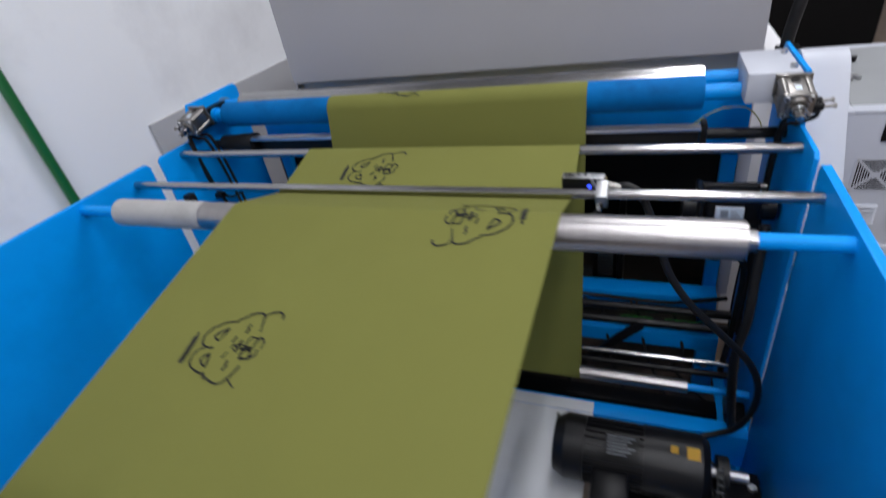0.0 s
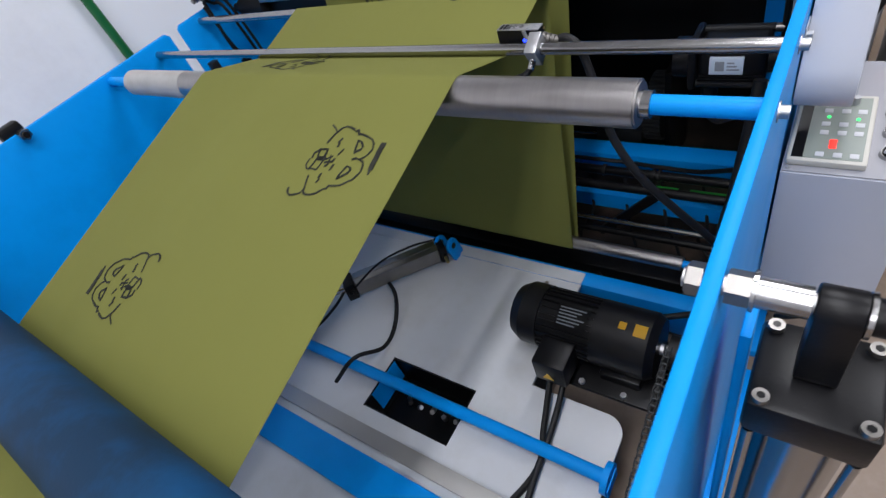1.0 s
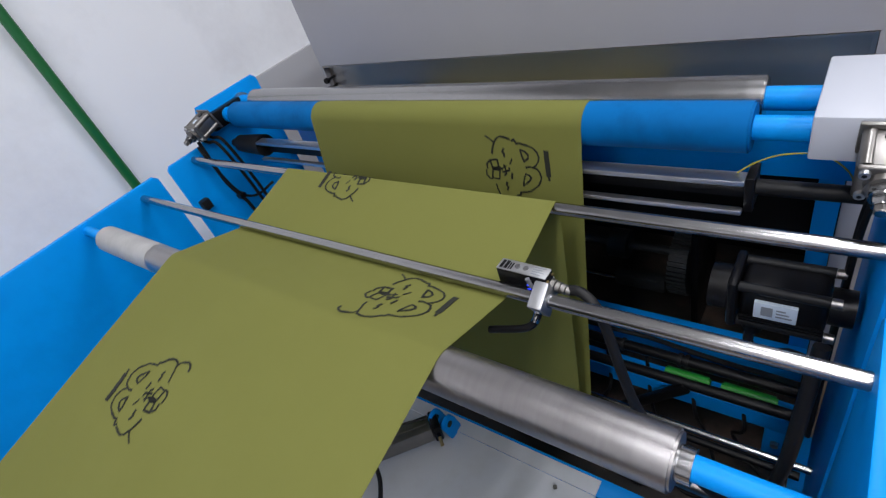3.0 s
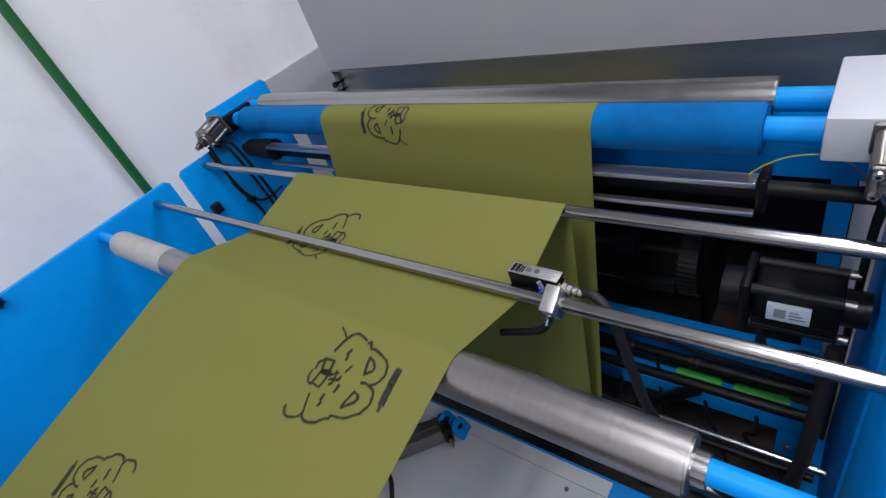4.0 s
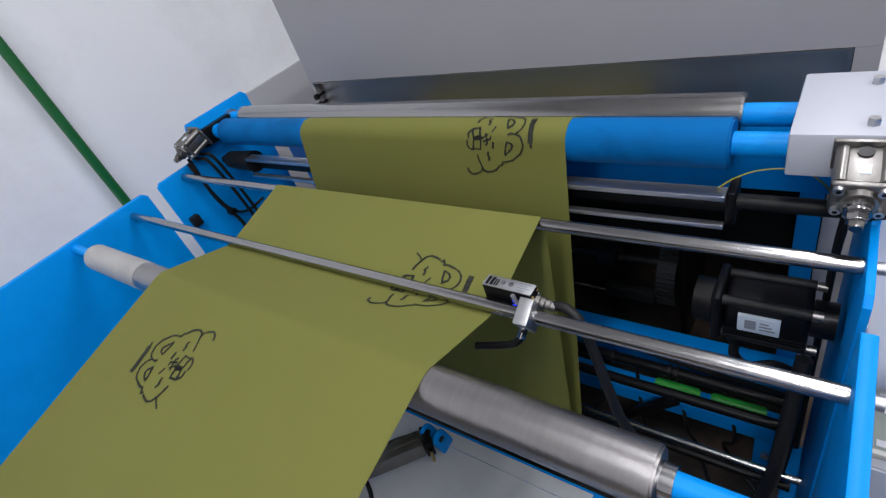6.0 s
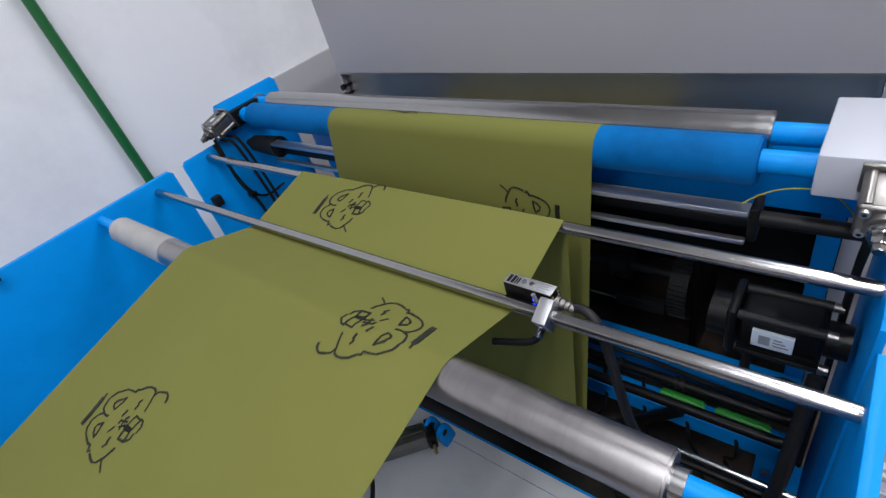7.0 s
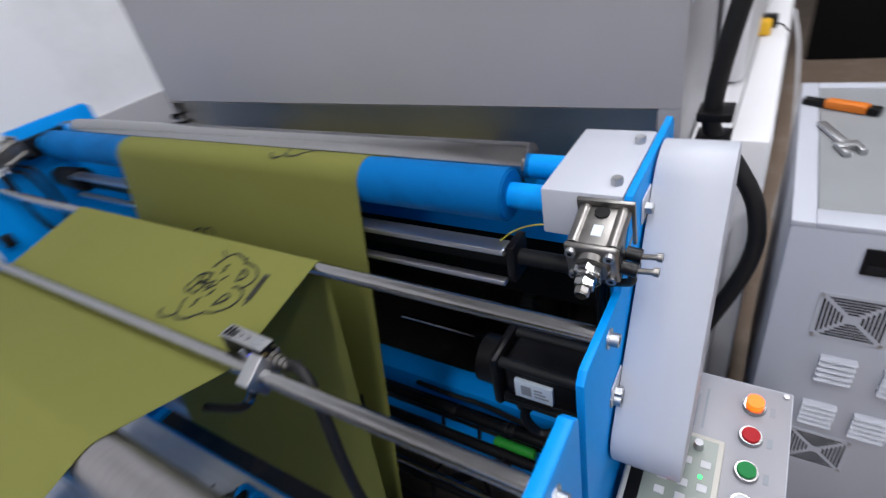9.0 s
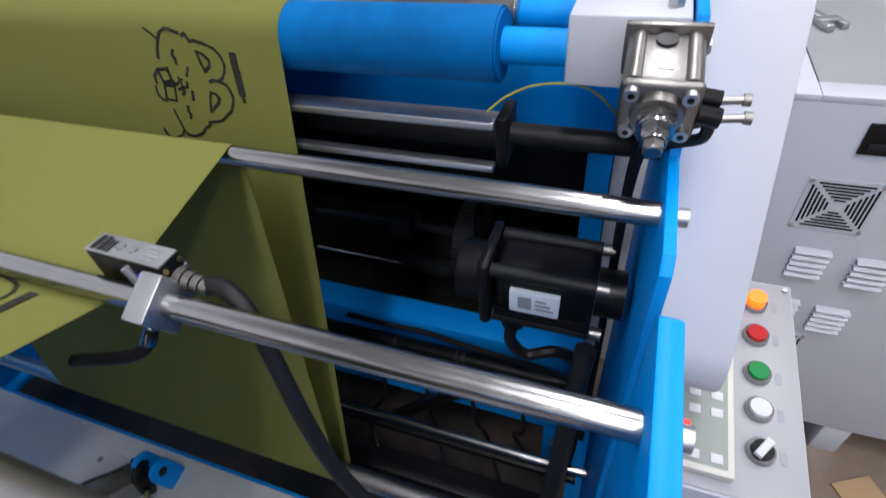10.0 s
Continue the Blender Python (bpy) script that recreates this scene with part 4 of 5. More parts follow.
for side in (1, -1):
    d = (SP2 - SP1)
    nrm = Vector((-d.y, d.x)).normalized() * 0.034 * side
    L = d.length
    k = int(L / 0.0127)
    for i in range(k):
        c = SP1 + nrm + d * ((i + 0.5) / k)
        m = Matrix.Translation((0.645, c.x, c.y)) @ Matrix.Rotation(math.atan2(d.y, d.x), 4, "X")
        bm = B()
        h = 0.004 if i % 2 else 0.0055
        for sx in (-h, h):
            box(bm, (sx - 0.0008, -0.0085, -0.0045), (sx + 0.0008, 0.0085, 0.0045), 0.001, m, seg=1)
        cyl(bm, m @ Vector((-0.0058, 0, 0)), m @ Vector((0.0058, 0, 0)), 0.0026, n=8)
        part("link", bm, GEARGREY, ch)
part("lower_sprocket", cyl(B(), (0.637, SP2.x, SP2.y), (0.653, SP2.x, SP2.y), 0.033, n=20), GREYBLK, ch)
solid("sprocket_shaft", cyl(B(), (0.55, SP2.x, SP2.y), (XI, SP2.x, SP2.y), 0.012, n=16), BLACK, "black shaft of the lower chain sprocket", "shaft")
for y in (-0.52, -0.70):
    solid("frame_bolt", hexnut(B(), (0.66, y, 0.43), (0.66, y, 0.45), 0.010), ALU, "zinc bolt on the blue ledge", "bolt", "ledge bolts")
solid("frame_ledge", box(B(), (0.645, -0.705, 0.42), (0.7345, -0.13, 0.43), 0.002), BLUE, "blue steel ledge inside the side frame", "ledge")

# ---- air cylinder lying over the tray ----
lc2 = thing("tray_air_cylinder", (-0.09, -0.25, 0.546), "long aluminium air cylinder with black end caps over the tray", "cylinder")
A0, A1 = Vector((0.004, -0.146, 0.585)), Vector((-0.18, -0.378, 0.612))
d = (A1 - A0).normalized()
m = Matrix.Translation(A0) @ d.to_track_quat("Z", "X").to_matrix().to_4x4()
LL = (A1 - A0).length
bm = B()
box(bm, (-0.024, -0.024, 0.022), (0.024, 0.024, LL - 0.030), 0.005, m)
for u in (-0.024, 0.024):
    box(bm, (u - 0.0015, -0.004, 0.03), (u + 0.0015, 0.004, LL - 0.03), 0.001, m)
part("barrel", bm, CAST, lc2)
part("rear_cap", box(B(), (-0.027, -0.027, 0.0), (0.027, 0.027, 0.0215), 0.004, m), BLACK, lc2, "black end cap")
part("front_cap", box(B(), (-0.028, -0.028, LL - 0.0295), (0.028, 0.028, LL), 0.004, m), BLACK, lc2, "black end cap")
part("piston_rod", cyl(B(), m @ Vector((0, 0, LL)), m @ Vector((0, 0, LL + 0.23)), 0.008, n=16), CHROME, lc2)
for q in (0.01, LL - 0.012):
    part("fitting", cyl(B(), m @ Vector((0, -0.022, q)), m @ Vector((0, -0.036, q)), 0.006, n=12), BLACK, lc2)
part("air_hose", tube(B(), [m @ Vector((0.01, -0.034, LL - 0.012)), A0 + Vector((-0.10, -0.15, 0.07)), A0 + Vector((-0.05, -0.07, 0.065)), A0 + Vector((-0.01, -0.02, 0.05))], 0.003, n=8), CABLE, lc2)
part("air_hose", tube(B(), [m @ Vector((-0.02, 0.0, LL * 0.62)), (-0.05, -0.33, 0.575), (-0.01, -0.40, 0.556), (0.0, -0.47, 0.553), (-0.02, -0.54, 0.60), (-0.06, -0.60, 0.556)], 0.0055, n=8), CABLE, lc2)
part("air_hose", tube(B(), [m @ Vector((0.022, 0.0, LL - 0.02)), (-0.20, -0.42, 0.58), (-0.24, -0.50, 0.556), (-0.33, -0.52, 0.553)], 0.004, n=8), CABLE, lc2)
for ex in (-0.016, 0.025):
    ear = part("pivot_ear", prism(B(), stadium((-0.140, 0.598), (-0.132, 0.556), 0.021), ex, ex + 0.010, 0.001), BLUE, lc2, "blue pivot ear")
    part("pivot_pin", cyl(B(), (ex - 0.001, -0.140, 0.598), (ex + 0.0115, -0.140, 0.598), 0.0085, n=16), BLACK, ear, "black pivot pin")
part("flow_valve", cyl(B(), m @ Vector((0, -0.036, 0.01)), m @ Vector((0, -0.058, 0.01)), 0.0045, n=12), BRASS, lc2, "small brass flow valve")

# ---- lift cylinder outside the right frame ----
def cross_bolt(sgn):
    ob = thing("cross_bolt", (sgn * 0.74, -0.565, 1.2), "zinc threaded pivot bolt with hex nuts through the blue frame", "bolt", "pivot bolts")
    y, z = -0.561, 1.211
    part("stud", cyl(B(), (sgn * 0.7200, y, z), (sgn * 0.858, y, z), 0.0080, n=20), ALU, ob)
    part("nut", hexnut(B(), (sgn * 0.7347, y, z), (sgn * 0.7235, y, z), 0.0142), CAST, ob, "zinc hex nut")
    part("nut", hexnut(B(), (sgn * 0.7515, y, z), (sgn * 0.769, y, z), 0.0142), CAST, ob, "zinc hex nut")
    part("washer", cyl(B(), (sgn * 0.7685, y, z), (sgn * 0.7715, y, z), 0.0165, n=28), CHROME, ob)
    part("sleeve", cyl(B(), (sgn * 0.772, y, z), (sgn * 0.806, y, z), 0.0125, n=28), CHROME, ob, "bright spacer sleeve")
    return ob


cross_bolt(1)
lcn = thing("frame_fitting", (-0.72, -0.56, 1.2), "black hose fitting with a chrome nut on the blue frame", "fitting")
part("nut", hexnut(B(), (-0.7345, -0.562, 1.217), (-0.715, -0.562, 1.217), 0.014), CHROME, lcn)
part("bush", cyl(B(), (-0.7145, -0.562, 1.217), (-0.708, -0.562, 1.217), 0.007, n=16), BLACK, lcn)
part("cap", box(B(), (-0.78, -0.60, 1.205), (-0.7495, -0.545, 1.245), 0.008), BLACK, lcn)
lift = thing("lift_cylinder", (0.822, -0.57, FL), "polished lift cylinder with a black clevis head beside the frame", "cylinder")
bm = B()
prism(bm, stadium((-0.565, 1.228), (-0.565, 1.155), 0.0165), 0.804, 0.833, 0.002)
part("clevis_arm", bm, BLACK, lift, "black painted clevis arm")
part("washer", cyl(B(), (0.8332, -0.565, 1.228), (0.8365, -0.565, 1.228), 0.0170, n=28), CHROME, lift)
part("end_cap", cyl(B(), (0.8367, -0.565, 1.228), (0.862, -0.565, 1.228), 0.0135, n=28), BLACK, lift)
part("head", box(B(), (0.776, -0.614, 1.095), (0.866, -0.524, 1.145), 0.006), BLACK, lift, "black cylinder head")
part("barrel", cyl(B(), (0.821, -0.570, 0.52), (0.821, -0.570, 1.0945), 0.0400, n=48), CHROME, lift, "mirror-polished barrel")
for u in (-0.0375, 0.0375):
    for v in (-0.0385, 0.0385):
        part("tie_rod", cyl(B(), (0.821 + u, -0.57 + v, 0.52), (0.821 + u, -0.57 + v, 1.0945), 0.0048, n=12), CHROME, lift)
        hb = part("head_bolt", cyl(B(), (0.821 + u * 0.93, -0.57 + v * 0.93, 1.145), (0.821 + u * 0.93, -0.57 + v * 0.93, 1.151), 0.0064, n=18), CAST, lift, "steel socket bolt")
        part("socket", cyl(B(), (0.821 + u * 0.93, -0.57 + v * 0.93, 1.1511), (0.821 + u * 0.93, -0.57 + v * 0.93, 1.1514), 0.0034, n=6), BLACK, hb)
part("base", box(B(), (0.773, -0.618, 0.47), (0.869, -0.522, 0.5195), 0.006), BLACK, lift)
part("foot", box(B(), (0.79, -0.60, FL), (0.852, -0.54, 0.4695), 0.004), BLUE, lift)
part("back_plate", box(B(), (0.760, -0.535, 0.50), (0.7705, -0.495, 1.120), 0.002), BLUE, lift, "blue backing plate")

lift.location += Vector((0.004, 0.004, -0.017))

# ---- print mark sensor ----
sn = thing("mark_sensor", (0.40, -0.15, 1.19), "small black and silver photoelectric sensor clamped on the rod", "sensor")
sm = Matrix.Translation((0.380, -0.146, 1.203)) @ Matrix.Rotation(-0.03, 4, "Z")
part("body", box(B(), (-0.037, -0.010, -0.030), (0.037, 0.010, 0.0105), 0.002, sm), BLACK, sn)
tp = part("face_plate", box(B(), (-0.0365, -0.0097, 0.0106), (0.0365, 0.0097, 0.0122), 0.0004, sm), ALU, sn, "silver face plate with print")
for u in (-0.008, 0.004):
    part("button", cyl(B(), sm @ Vector((u, 0, 0.0122)), sm @ Vector((u, 0, 0.0138)), 0.0036, n=16), CHROME, tp)
for k in range(4):
    part("text_bar", box(B(), (0.014, 0.0055 - 0.004 * k, 0.0123), (0.031 - 0.004 * (k % 2), 0.0070 - 0.004 * k, 0.0126), 0, sm), LABELG, tp)
for u0, u1 in ((-0.033, -0.0285), (-0.0265, -0.022), (-0.0205, -0.0185), (-0.0170, -0.0150)):
    part("text_bar", box(B(), (u0, -0.0075, 0.0123), (u1, 0.0070 if u0 < -0.025 else 0.0045, 0.0126), 0, sm), BLACK, tp)
for u, v in ((0.0373, -0.007), (0.0373, 0.007)):
    for w in (-0.02, 0.006):
        part("screw", cyl(B(), sm @ Vector((u, v, w)), sm @ Vector((u + 0.002, v, w)), 0.002, n=8), BRASS, sn)
part("lamp", cyl(B(), sm @ Vector((0.012, -0.0102, -0.004)), sm @ Vector((0.012, -0.012, -0.004)), 0.003, n=10), BLUE_ON, sn, "lit blue indicator")
bm = B()
for k in range(4):
    cyl(bm, sm @ Vector((0.0375 + 0.007 * k, 0, -0.006 - 0.001 * k)), sm @ Vector((0.0435 + 0.007 * k, 0, -0.007 - 0.001 * k)), 0.0085 - 0.0008 * k, n=18)
part("connector", bm, CAST, sn, "ridged metal connector")
part("clamp", box(B(), (0.404, -0.186, 1.172), (0.424, -0.150, 1.208), 0.002, Matrix.Translation((0, -0.168, 1.19)) @ Matrix.Rotation(0.5, 4, "X") @ Matrix.Translation((0, 0.168, -1.19))), ALU, sn, "aluminium rod clamp")
part("bracket", box(B(), (0.402, -0.160, 1.195), (0.418, -0.136, 1.202), 0.001), ALU, sn)
lv = part("clamp_lever", tube(B(), [(0.413, -0.182, 1.178), (0.408, -0.192, 1.166), (0.394, -0.200, 1.160), (0.350, -0.212, 1.154)], 0.0052, n=10), BLACK, sn, "black clamp lever")
part("lever_pin", cyl(B(), (0.413, -0.178, 1.182), (0.410, -0.190, 1.168), 0.0055, n=12), CHROME, lv)
part("set_screw", cyl(B(), (0.400, -0.165, 1.205), (0.396, -0.165, 1.218), 0.003, n=10), ALU, sn)
sn.location += Vector((-0.005, 0, 0))
sc = thing("sensor_cable", (0.5, -0.12, 0.6), "thick black cable hanging from the sensor to the frame", "cable")
part("cable", tube(B(), [(0.436, -0.146, 1.193), (0.452, -0.147, 1.195), (0.472, -0.154, 1.184), (0.490, -0.166, 1.150), (0.508, -0.180, 1.10), (0.528, -0.190, 1.045), (0.566, -0.197, 0.985), (0.617, -0.20, 0.930), (0.685, -0.185, 0.84), (0.715, -0.17, 0.75), (0.712, -0.16, 0.66), (0.690, -0.155, 0.605), (0.64, -0.16, 0.575), (0.56, -0.19, 0.562)], 0.0068, n=10), CABLE, sc)
part("sheath", tube(B(), [(0.70, -0.02, 1.05), (0.695, -0.05, 0.95), (0.69, -0.08, 0.86), (0.68, -0.09, 0.76), (0.69, -0.10, 0.62), (0.70, -0.10, 0.55)], 0.010, n=10), CABLE, sc)

# ---- the dark works below the rollers ----
inner = thing("inner_frame", (0, 0.32, FL), "blue painted inner frame of the drive section", "frame")
for nm, lo, hi in (("head_beam", (-0.70, 0.318, 1.068), (0.70, 0.338, 1.205)), ("upright", (0.655, 0.330, 0.45), (0.690, 0.357, 1.0675)), ("upright", (-0.690, 0.330, 0.45), (-0.655, 0.357, 1.0675)), ("mid_beam", (-0.70, 0.270, 0.568), (0.690, 0.3295, 0.628)), ("low_beam", (-0.70, 0.185, 0.505), (0.695, 0.232, 0.555)), ("low_leg", (0.645, 0.187, FL + 0.01), (0.695, 0.230, 0.5045)), ("low_leg", (-0.695, 0.187, FL + 0.01), (-0.645, 0.230, 0.5045))):
    part(nm, box(B(), lo, hi, 0.002), BLUE, inner)
# black instead of frame blue, so the shaded gap stays dark
part("foot_beam", box(B(), (-0.70, 0.05, FL + 0.01), (0.70, 0.10, 0.40), 0.002), BLACK, inner, "foot beam coloured black for the dark gap behind the tray")
part("leg_bolt", hexnut(B(), (0.668, 0.1868, 0.455), (0.668, 0.178, 0.455), 0.009), ALU, inner, "zinc bolt")
part("white_strip", box(B(), (0.692, 0.332, 0.6), (0.72, 0.345, 1.10), 0.001), WHITE, inner, "pale strip beside the upright")
# two sheets added to stand for unlit empty space behind and above
part("back_void_sheet", box(B(), (-0.72, 0.95, FL), (0.688, 0.962, 1.112)), DARK, inner, "added near-black sheet for the unlit space behind the drive")
part("upper_void_sheet", box(B(), (-0.72, 0.358, 0.90), (0.70, 0.364, 1.066)), DARK, inner, "added near-black sheet for the unlit space above the drive")
# near-black base with random brown patches
part("floor_sheet", box(B(), (-0.72, -0.07, FL + 0.001), (0.72, 0.94, FL + 0.009)), mat("dark_patchy_sheet", (0.03, 0.025, 0.022), 0.4, vary=0.4, scale=6, stain=(0.18, 0.12, 0.09), stain_amt=0.6, stain_scale=5), inner, "dark sheet with brown patches under the drive")
for x0, x1 in ((0.432, 0.530), (0.552, 0.660)):
    bm = cyl(B(), (x0, 0.213, 0.5685), (x1, 0.213, 0.5685), 0.013, n=20)
    bmesh.ops.bevel(bm, geom=[e for e in bm.edges if len(e.link_faces) == 2 and e.calc_face_angle(0) > 1.2], offset=0.004, segments=2, affect="EDGES")
    solid("green_tube", bm, BRIGHT_GREEN, "bright green plastic tube lying on the blue beam", "tube", "green tubes")
sv = thing("servo_motor", (0.64, 0.07, 0.96), "black servo motor with tie rods and a pale rating label", "motor")
part("body", box(B(), (0.597, 0.028, 1.008), (0.700, 0.092, 1.080), 0.010, None, 3), BLACK, sv, "ribbed black housing")
for k in range(4):
    part("rib", box(B(), (0.599, 0.0235, 1.010 + 0.0052 * k), (0.699, 0.0279, 1.0125 + 0.0052 * k), 0.0008), BLACK, sv)
for y, z in ((0.031, 1.078), (0.031, 1.010), (0.088, 1.078), (0.088, 1.010)):
    rd = part("tie_rod", cyl(B(), (0.596, y, z), (0.700, y, z), 0.0075, n=16), GREYBLK, sv, "dark grey tie rod")
    part("rod_nut", cyl(B(), (0.7005, y, z), (0.712, y, z), 0.0070, n=12), CAST, rd, "bright rod end")
part("flange", box(B(), (0.582, 0.020, 1.000), (0.5955, 0.100, 1.088), 0.006), BLACK, sv)
part("gearhead", cyl(B(), (0.556, 0.060, 1.044), (0.582, 0.060, 1.044), 0.034, n=32), BLACK, sv)
part("plug", cyl(B(), (0.615, 0.050, 0.978), (0.615, 0.050, 1.0075), 0.014, n=14), BLACK, sv)
part("end_cap", cyl(B(), (0.7005, 0.060, 1.044), (0.728, 0.060, 1.044), 0.026, n=24), BLACK, sv)
lbp = part("label", box(B(), (0.617, 0.0215, 1.032), (0.668, 0.0277, 1.062), 0.0005), LABEL, sv, "pale blue and white label")
part("print_block", box(B(), (0.626, 0.0208, 1.039), (0.640, 0.0214, 1.056)), LABELG, lbp)
for k in range(3):
    part("print_bar", box(B(), (0.644, 0.0208, 1.040 + 0.006 * k), (0.663 - 0.004 * k, 0.0214, 1.0425 + 0.006 * k)), LABELG, lbp)
part("side_bolt", hexnut(B(), (0.7005, 0.060, 1.055), (0.718, 0.060, 1.055), 0.0085), ALU, sv, "zinc bolt")
part("cable", tube(B(), [(0.615, 0.050, 0.979), (0.612, 0.048, 0.945), (0.632, 0.050, 0.920), (0.668, 0.060, 0.925), (0.700, 0.080, 0.87), (0.705, 0.10, 0.7), (0.700, 0.12, 0.5)], 0.0075, n=8), CABLE, sv)
gb = thing("gear_unit", (0.2, 0.62, 0.5), "dark toothed gear and coupling on a steel shaft", "gear")
GY, GZ = 0.63, 0.545
gw = part("gear", cyl(B(), (0.342, GY, GZ), (0.392, GY, GZ), 0.100, n=48), GEARGREY, gb, "dark toothed wheel")
for k in range(44):
    w = 2 * math.pi * k / 44
    part("tooth", box(B(), (-0.025, -0.004, -0.0036), (0.025, 0.006, 0.0036), 0, Matrix.Translation((0.367, GY + 0.1015 * math.cos(w), GZ + 0.1015 * math.sin(w))) @ Matrix.Rotation(w, 4, "X")), GEARGREY, gw)
part("coupling", cyl(B(), (0.150, GY, GZ + 0.02), (0.205, GY, GZ + 0.02), 0.046, n=28), GEARGREY, gb)
part("shaft", cyl(B(), (-0.10, GY, GZ + 0.02), (0.42, GY, GZ + 0.02), 0.013, n=18), GEARGREY, gb)
part("side_plate", box(B(), (0.405, GY - 0.10, FL + 0.009), (0.425, GY + 0.10, 0.72), 0.004), BLACK, gb)
part("rail_block", box(B(), (0.165, GY - 0.045, 0.425), (0.318, GY - 0.015, 0.470), 0.003), GEARGREY, gb, "grey guide block")
part("lower_shaft", cyl(B(), (-0.12, GY - 0.03, 0.440), (0.165, GY - 0.03, 0.440), 0.0085, n=16), CHROME, gb, "bright thin shaft")
bar2 = thing("black_crossbar", (0, 0.24, 0.58), "black round crossbars in the drive section", "bar")
part("bar", cyl(B(), (-0.72, 0.222, 0.612), (0.72, 0.222, 0.612), 0.0125, n=18), BLACK, bar2)
part("bar", cyl(B(), (-0.72, 0.168, 0.606), (0.72, 0.168, 0.606), 0.012, n=18), BLACK, bar2)
part("bar", cyl(B(), (-0.72, 0.10, 0.505), (0.72, 0.10, 0.505), 0.009, n=18), BLACK, bar2)
for cx in (0.33, 0.46, 0.475):
    part("tie_wrap", cyl(B(), (cx, 0.222, 0.612), (cx + 0.007, 0.222, 0.612), 0.0165, n=16), CABLE, bar2, "black cable tie")
part("slant_arm", box(B(), (0.40, 0.150, 0.40), (0.425, 0.165, 0.64), 0.003, Matrix.Translation((0.41, 0.16, 0.52)) @ Matrix.Rotation(0.75, 4, "Y") @ Matrix.Translation((-0.41, -0.16, -0.52))), BLACK, bar2)
wl = thing("loose_wires", (0.45, 0.1, 0.4), "tangle of loose black wires under the rollers", "wires")
for k in range(4):
    x = 0.28 + 0.10 * k
    part("wire", tube(B(), [(x, 0.240, 0.590), (x + 0.03, 0.17, 0.50), (x + 0.06 * math.sin(k), 0.13 + 0.02 * k, 0.42), (x + 0.12, 0.02 + 0.03 * k, FL + 0.02), (x + 0.2, 0.05, FL + 0.018)], 0.0045, n=7), CABLE, wl)
part("wire", tube(B(), [(0.20, 0.262, 0.613), (0.30, 0.256, 0.618), (0.38, 0.262, 0.612), (0.47, 0.25, 0.617), (0.56, 0.235, 0.628), (0.62, 0.21, 0.66), (0.69, 0.16, 0.72)], 0.006, n=8), CABLE, wl)

# ---- the printed motifs, drawn as strokes cut into narrow rigid strips ----
# points in millimetres, x across the fabric, y against its travel
CROWN = [[(-46, 57), (-36, 51), (-29, 45)], [(-36, 25), (-34, 34), (-29, 45), (-24, 53), (-16, 57), (-7, 56), (3, 53)], [(7, 50), (11, 53), (15, 47)]]
LOBES = [[(15, 45), (23, 46), (36, 43), (47, 39), (54, 32), (57, 23), (55, 15), (50, 8), (44, 4), (37, 5), (31, 3)], [(44, 4), (53, 1), (57, -5), (59, -13), (57, -20), (53, -28), (44, -35), (36, -41)]]
CHIN = [[(36, -41), (28, -43), (16, -45), (15, -50), (10, -51), (6, -55), (1, -60), (-9, -64), (-17, -65), (-24, -63), (-27, -57), (-29, -51), (-33, -41), (-34, -34)], [(-27, -57), (-30, -64), (-37, -68), (-47, -71), (-54, -69), (-58, -65), (-59, -60)]]
EYES = [[(22, 35), (31, 32), (37, 26), (36, 20), (28, 14), (25, 22), (22, 35)], [(29, -9), (36, -11), (39, -15), (36, -21), (30, -26), (23, -32), (24, -24), (26, -16), (29, -9)]]
MARKS = [[(-11, 35), (-14, 29), (-11, 26), (-11, 20)], [(-11, -28), (-12, -35), (-9, -38), (-12, -43)], [(4, 17), (-1, 7)], [(-3, 0), (-4, -6)], [(2, -10), (0, -20)], [(-14, 5), (-11, -4), (-10, -11), (-14, -15)], [(-21, -4), (-9, 3)], [(-18, -9), (-4, -5)]]
PANES = [[(-42, 12), (-27, 14), (-25, 1), (-38, -3), (-42, 12)], [(-38, -6), (-23, -6), (-26, -23), (-41, -22), (-38, -6)], [(-42, 12), (-50, 4), (-49, -4)], [(-52, -7), (-53, -16)], [(-53, -17), (-47, -23), (-41, -24)]]
STROKES = CROWN + LOBES + CHIN + EYES + MARKS + PANES
BARS = [((71, 34), (71, 26)), ((71, 24), (71.5, 16)), ((72, 14), (72, 7)), ((72.5, 5), (72.5, -1)), ((73, -3), (73, -8))]
DASHES = [((73, -11), (74, -17)), ((-38, -5), (-18, -3)), ((-36, -2), (-22, -1))]
STRIP = 0.0125


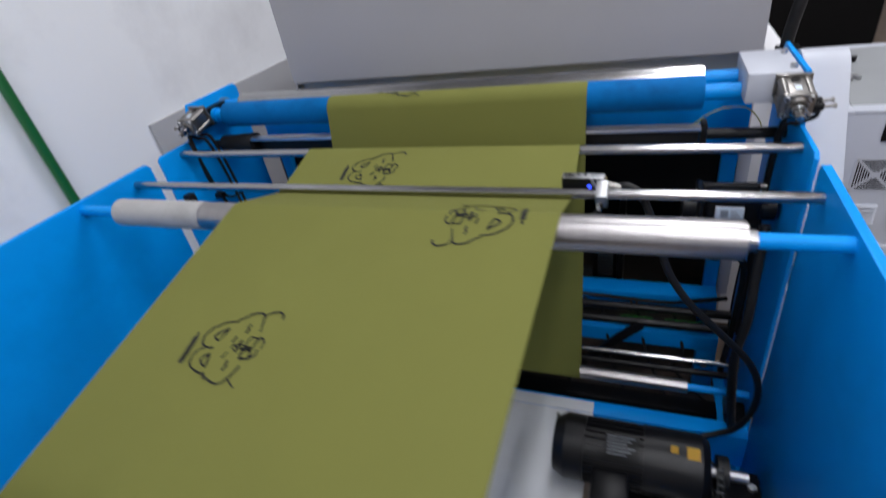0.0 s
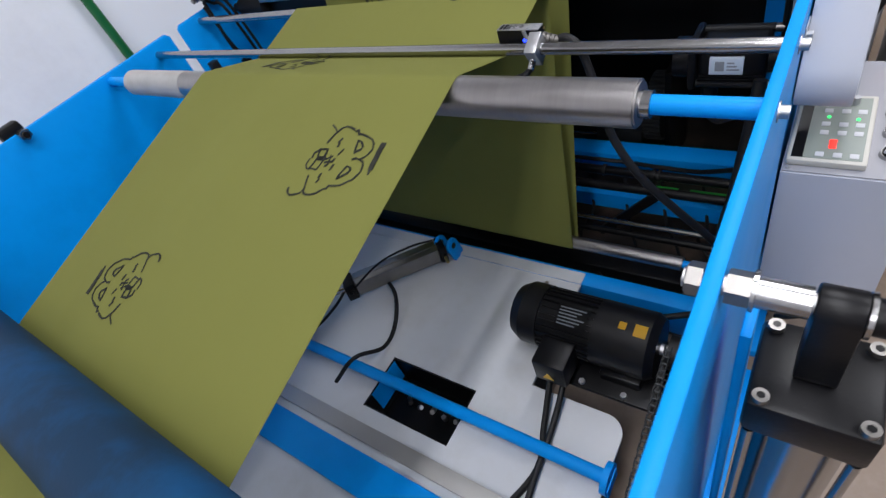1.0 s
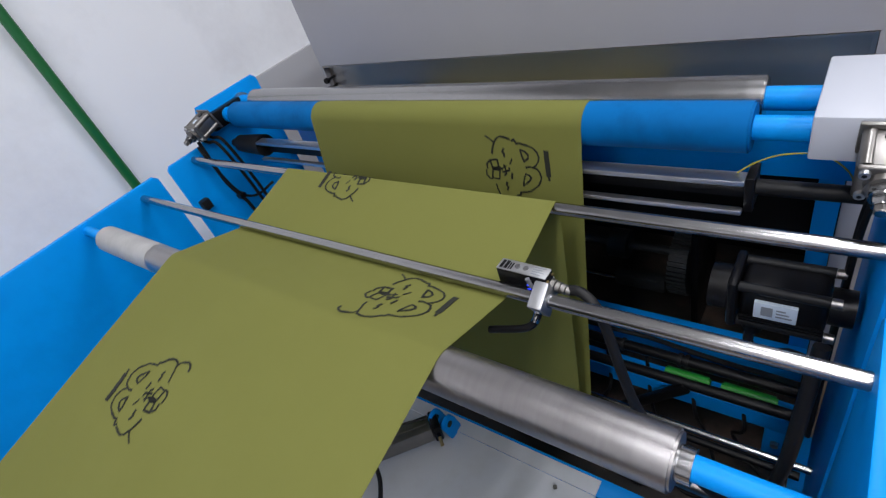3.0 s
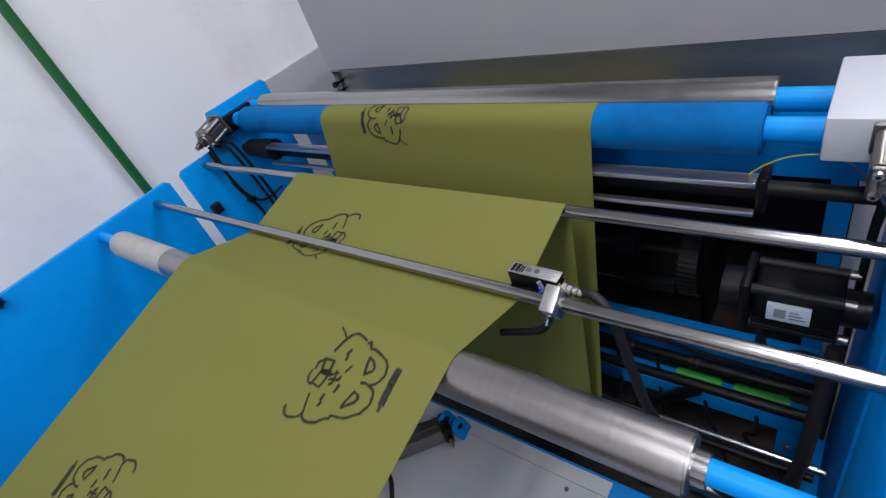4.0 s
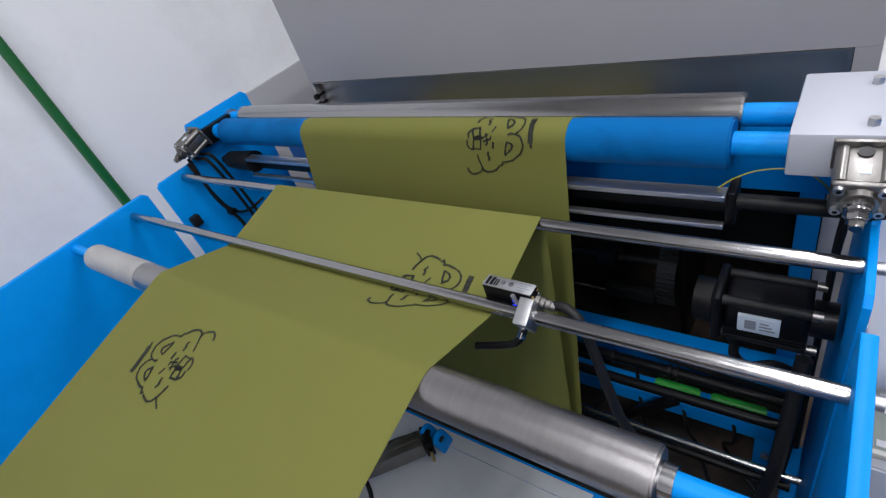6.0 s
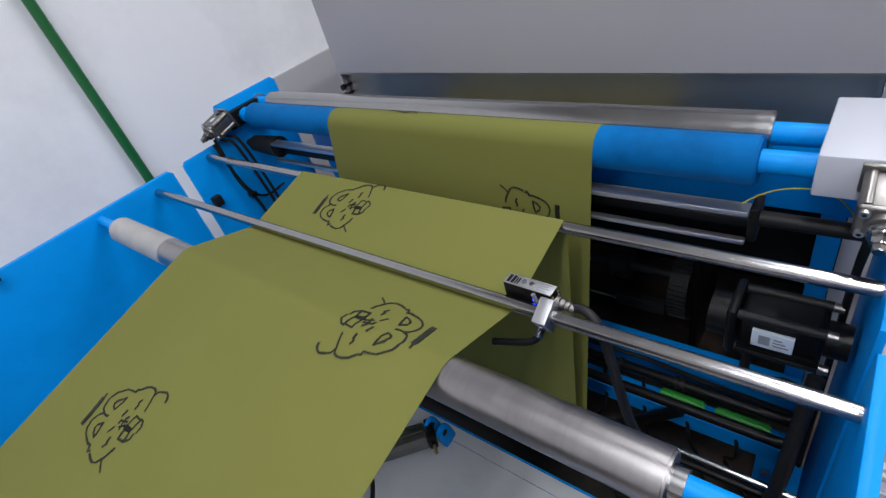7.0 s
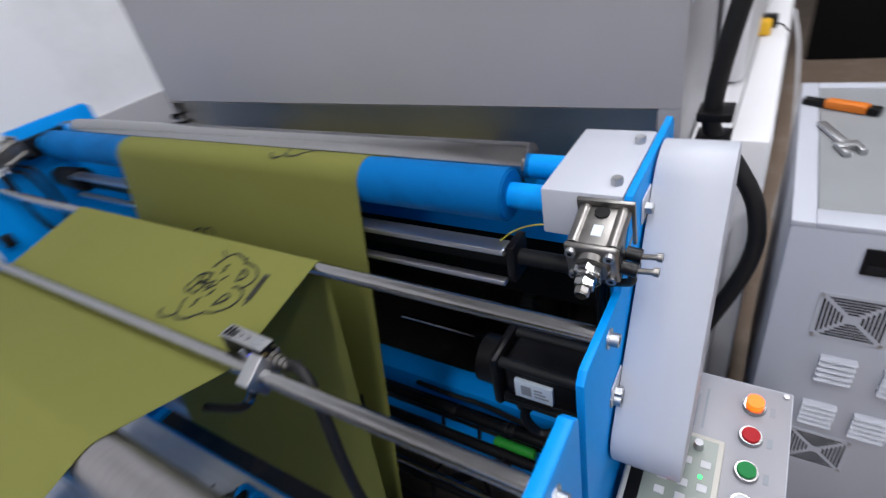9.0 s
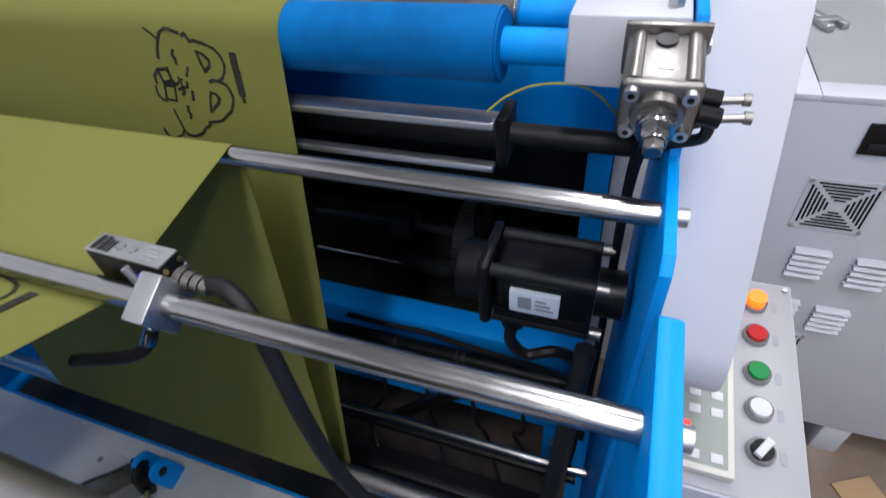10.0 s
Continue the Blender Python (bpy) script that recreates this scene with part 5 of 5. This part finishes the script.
def motif_meshes():
    """Strips of the motif: a dict from strip number to a bmesh, flat on z = 0, +y against the travel."""
    out = {}

    def seg(p, q, w):
        a = Vector((p[0], p[1])) / 1000
        b = Vector((q[0], q[1])) / 1000
        n = max(1, int((b - a).length / 0.004))
        for i in range(n):
            u, v = a + (b - a) * i / n, a + (b - a) * (i + 1) / n
            k = math.floor(((u.y + v.y) / 2) / STRIP + 0.5)
            bm = out.setdefault(k, B())
            d = (v - u).normalized()
            s = Vector((-d.y, d.x)) * w
            u, v = u - d * w * 0.5, v + d * w * 0.5
            off = Vector((0, k * STRIP))
            q4 = [u - s - off, v - s - off, v + s - off, u + s - off]
            lo = [bm.verts.new((c.x, c.y, -0.0002)) for c in q4]
            hi = [bm.verts.new((c.x, c.y, 0.0002)) for c in q4]
            bm.faces.new(hi)
            for j in range(4):
                bm.faces.new((lo[j], lo[(j + 1) % 4], hi[(j + 1) % 4], hi[j]))
    for st_ in STROKES:
        for i, (p, q) in enumerate(zip(st_, st_[1:])):
            seg(p, q, 0.0016 + 0.0003 * math.sin(3.1 * i + p[0]))
    for p, q in BARS:
        seg(p, q, 0.0045)
    for p, q in DASHES:
        seg(p, q, 0.0019)
    return out


MOTIF = {k: finish(bm, "stroke_strip", INK) for k, bm in motif_meshes().items()}
SPEED, PITCH = 0.150, 0.536
MOTIFS = []
for col, x, s0, turn in ((0, 0.219, 0.333, 1), (1, -0.089, 0.625, -1)):
    for k in range(-1, 7):
        root = new("printed_motif")
        root.location = (x, -0.3, 1.2 + G)
        root.empty_display_size = 0.02
        tagged(root, "black line-drawn motif printed on the olive fabric" if turn > 0 else "black line-drawn motif printed upside down on the olive fabric", "print", "printed motifs")
        strips = []
        for kk, me in MOTIF.items():
            ob = new("stroke_strip", me)
            ob.parent = root
            tagged(ob, kind="stuff")
            strips.append((ob, kk))
        MOTIFS.append((root, x, s0 - k * PITCH, turn, strips))


def strip_pose(x, s, turn, rise=0.0012):
    p, d = web_at(s)
    y, z = Vector((0, -d.x, -d.y)), Vector((0, d.y, -d.x))
    m = Matrix(((1, 0, 0), (0, y.y, z.y), (0, y.z, z.z))).to_4x4()
    if turn < 0:
        m = m @ Matrix.Rotation(math.pi, 4, "Z")
    m.translation = Vector((x + skew(s, (x - WX0) / (WX1 - WX0)), p.x, p.y)) + z * rise
    return m


BENDS = []
for i in range(1, len(WEB) - 1):
    a, b = WEB[i] - WEB[i - 1], WEB[i + 1] - WEB[i]
    if a.length > 1e-7 and b.length > 1e-7 and a.angle(b) > 0.01:
        BENDS.append(LEN[i] - S0)
BENDS = np.array(BENDS)


def motions():
    """The fabric's motifs travel with the web; the driven rollers turn under it."""
    for root, x, s0, turn, strips in MOTIFS:
        inv = Matrix.Translation((-x, 0.3, -1.2))
        for ob, k in strips:
            rows = []
            for i in range(101):
                t = i / 10
                s = s0 + SPEED * t - turn * k * STRIP
                if i % 2 == 0 or np.min(np.abs(BENDS - s)) < 0.05:
                    rows.append((t, inv @ strip_pose(x, s, turn)))
            walk(ob, rows)
    for ob, (y, z, r), sgn in ((nip, R_NIP, 1), (back, R_BACK, -1), (big, R_BIG, 1), (low, R_LOW, -1), (front, R_FRONT, -1)):
        rows = []
        for i in range(51):
            t = i / 5
            rows.append((t, Matrix.Translation((0, y, z + G)) @ Matrix.Rotation(sgn * SPEED * t / r, 4, "X")))
        walk(ob, rows)


motions()
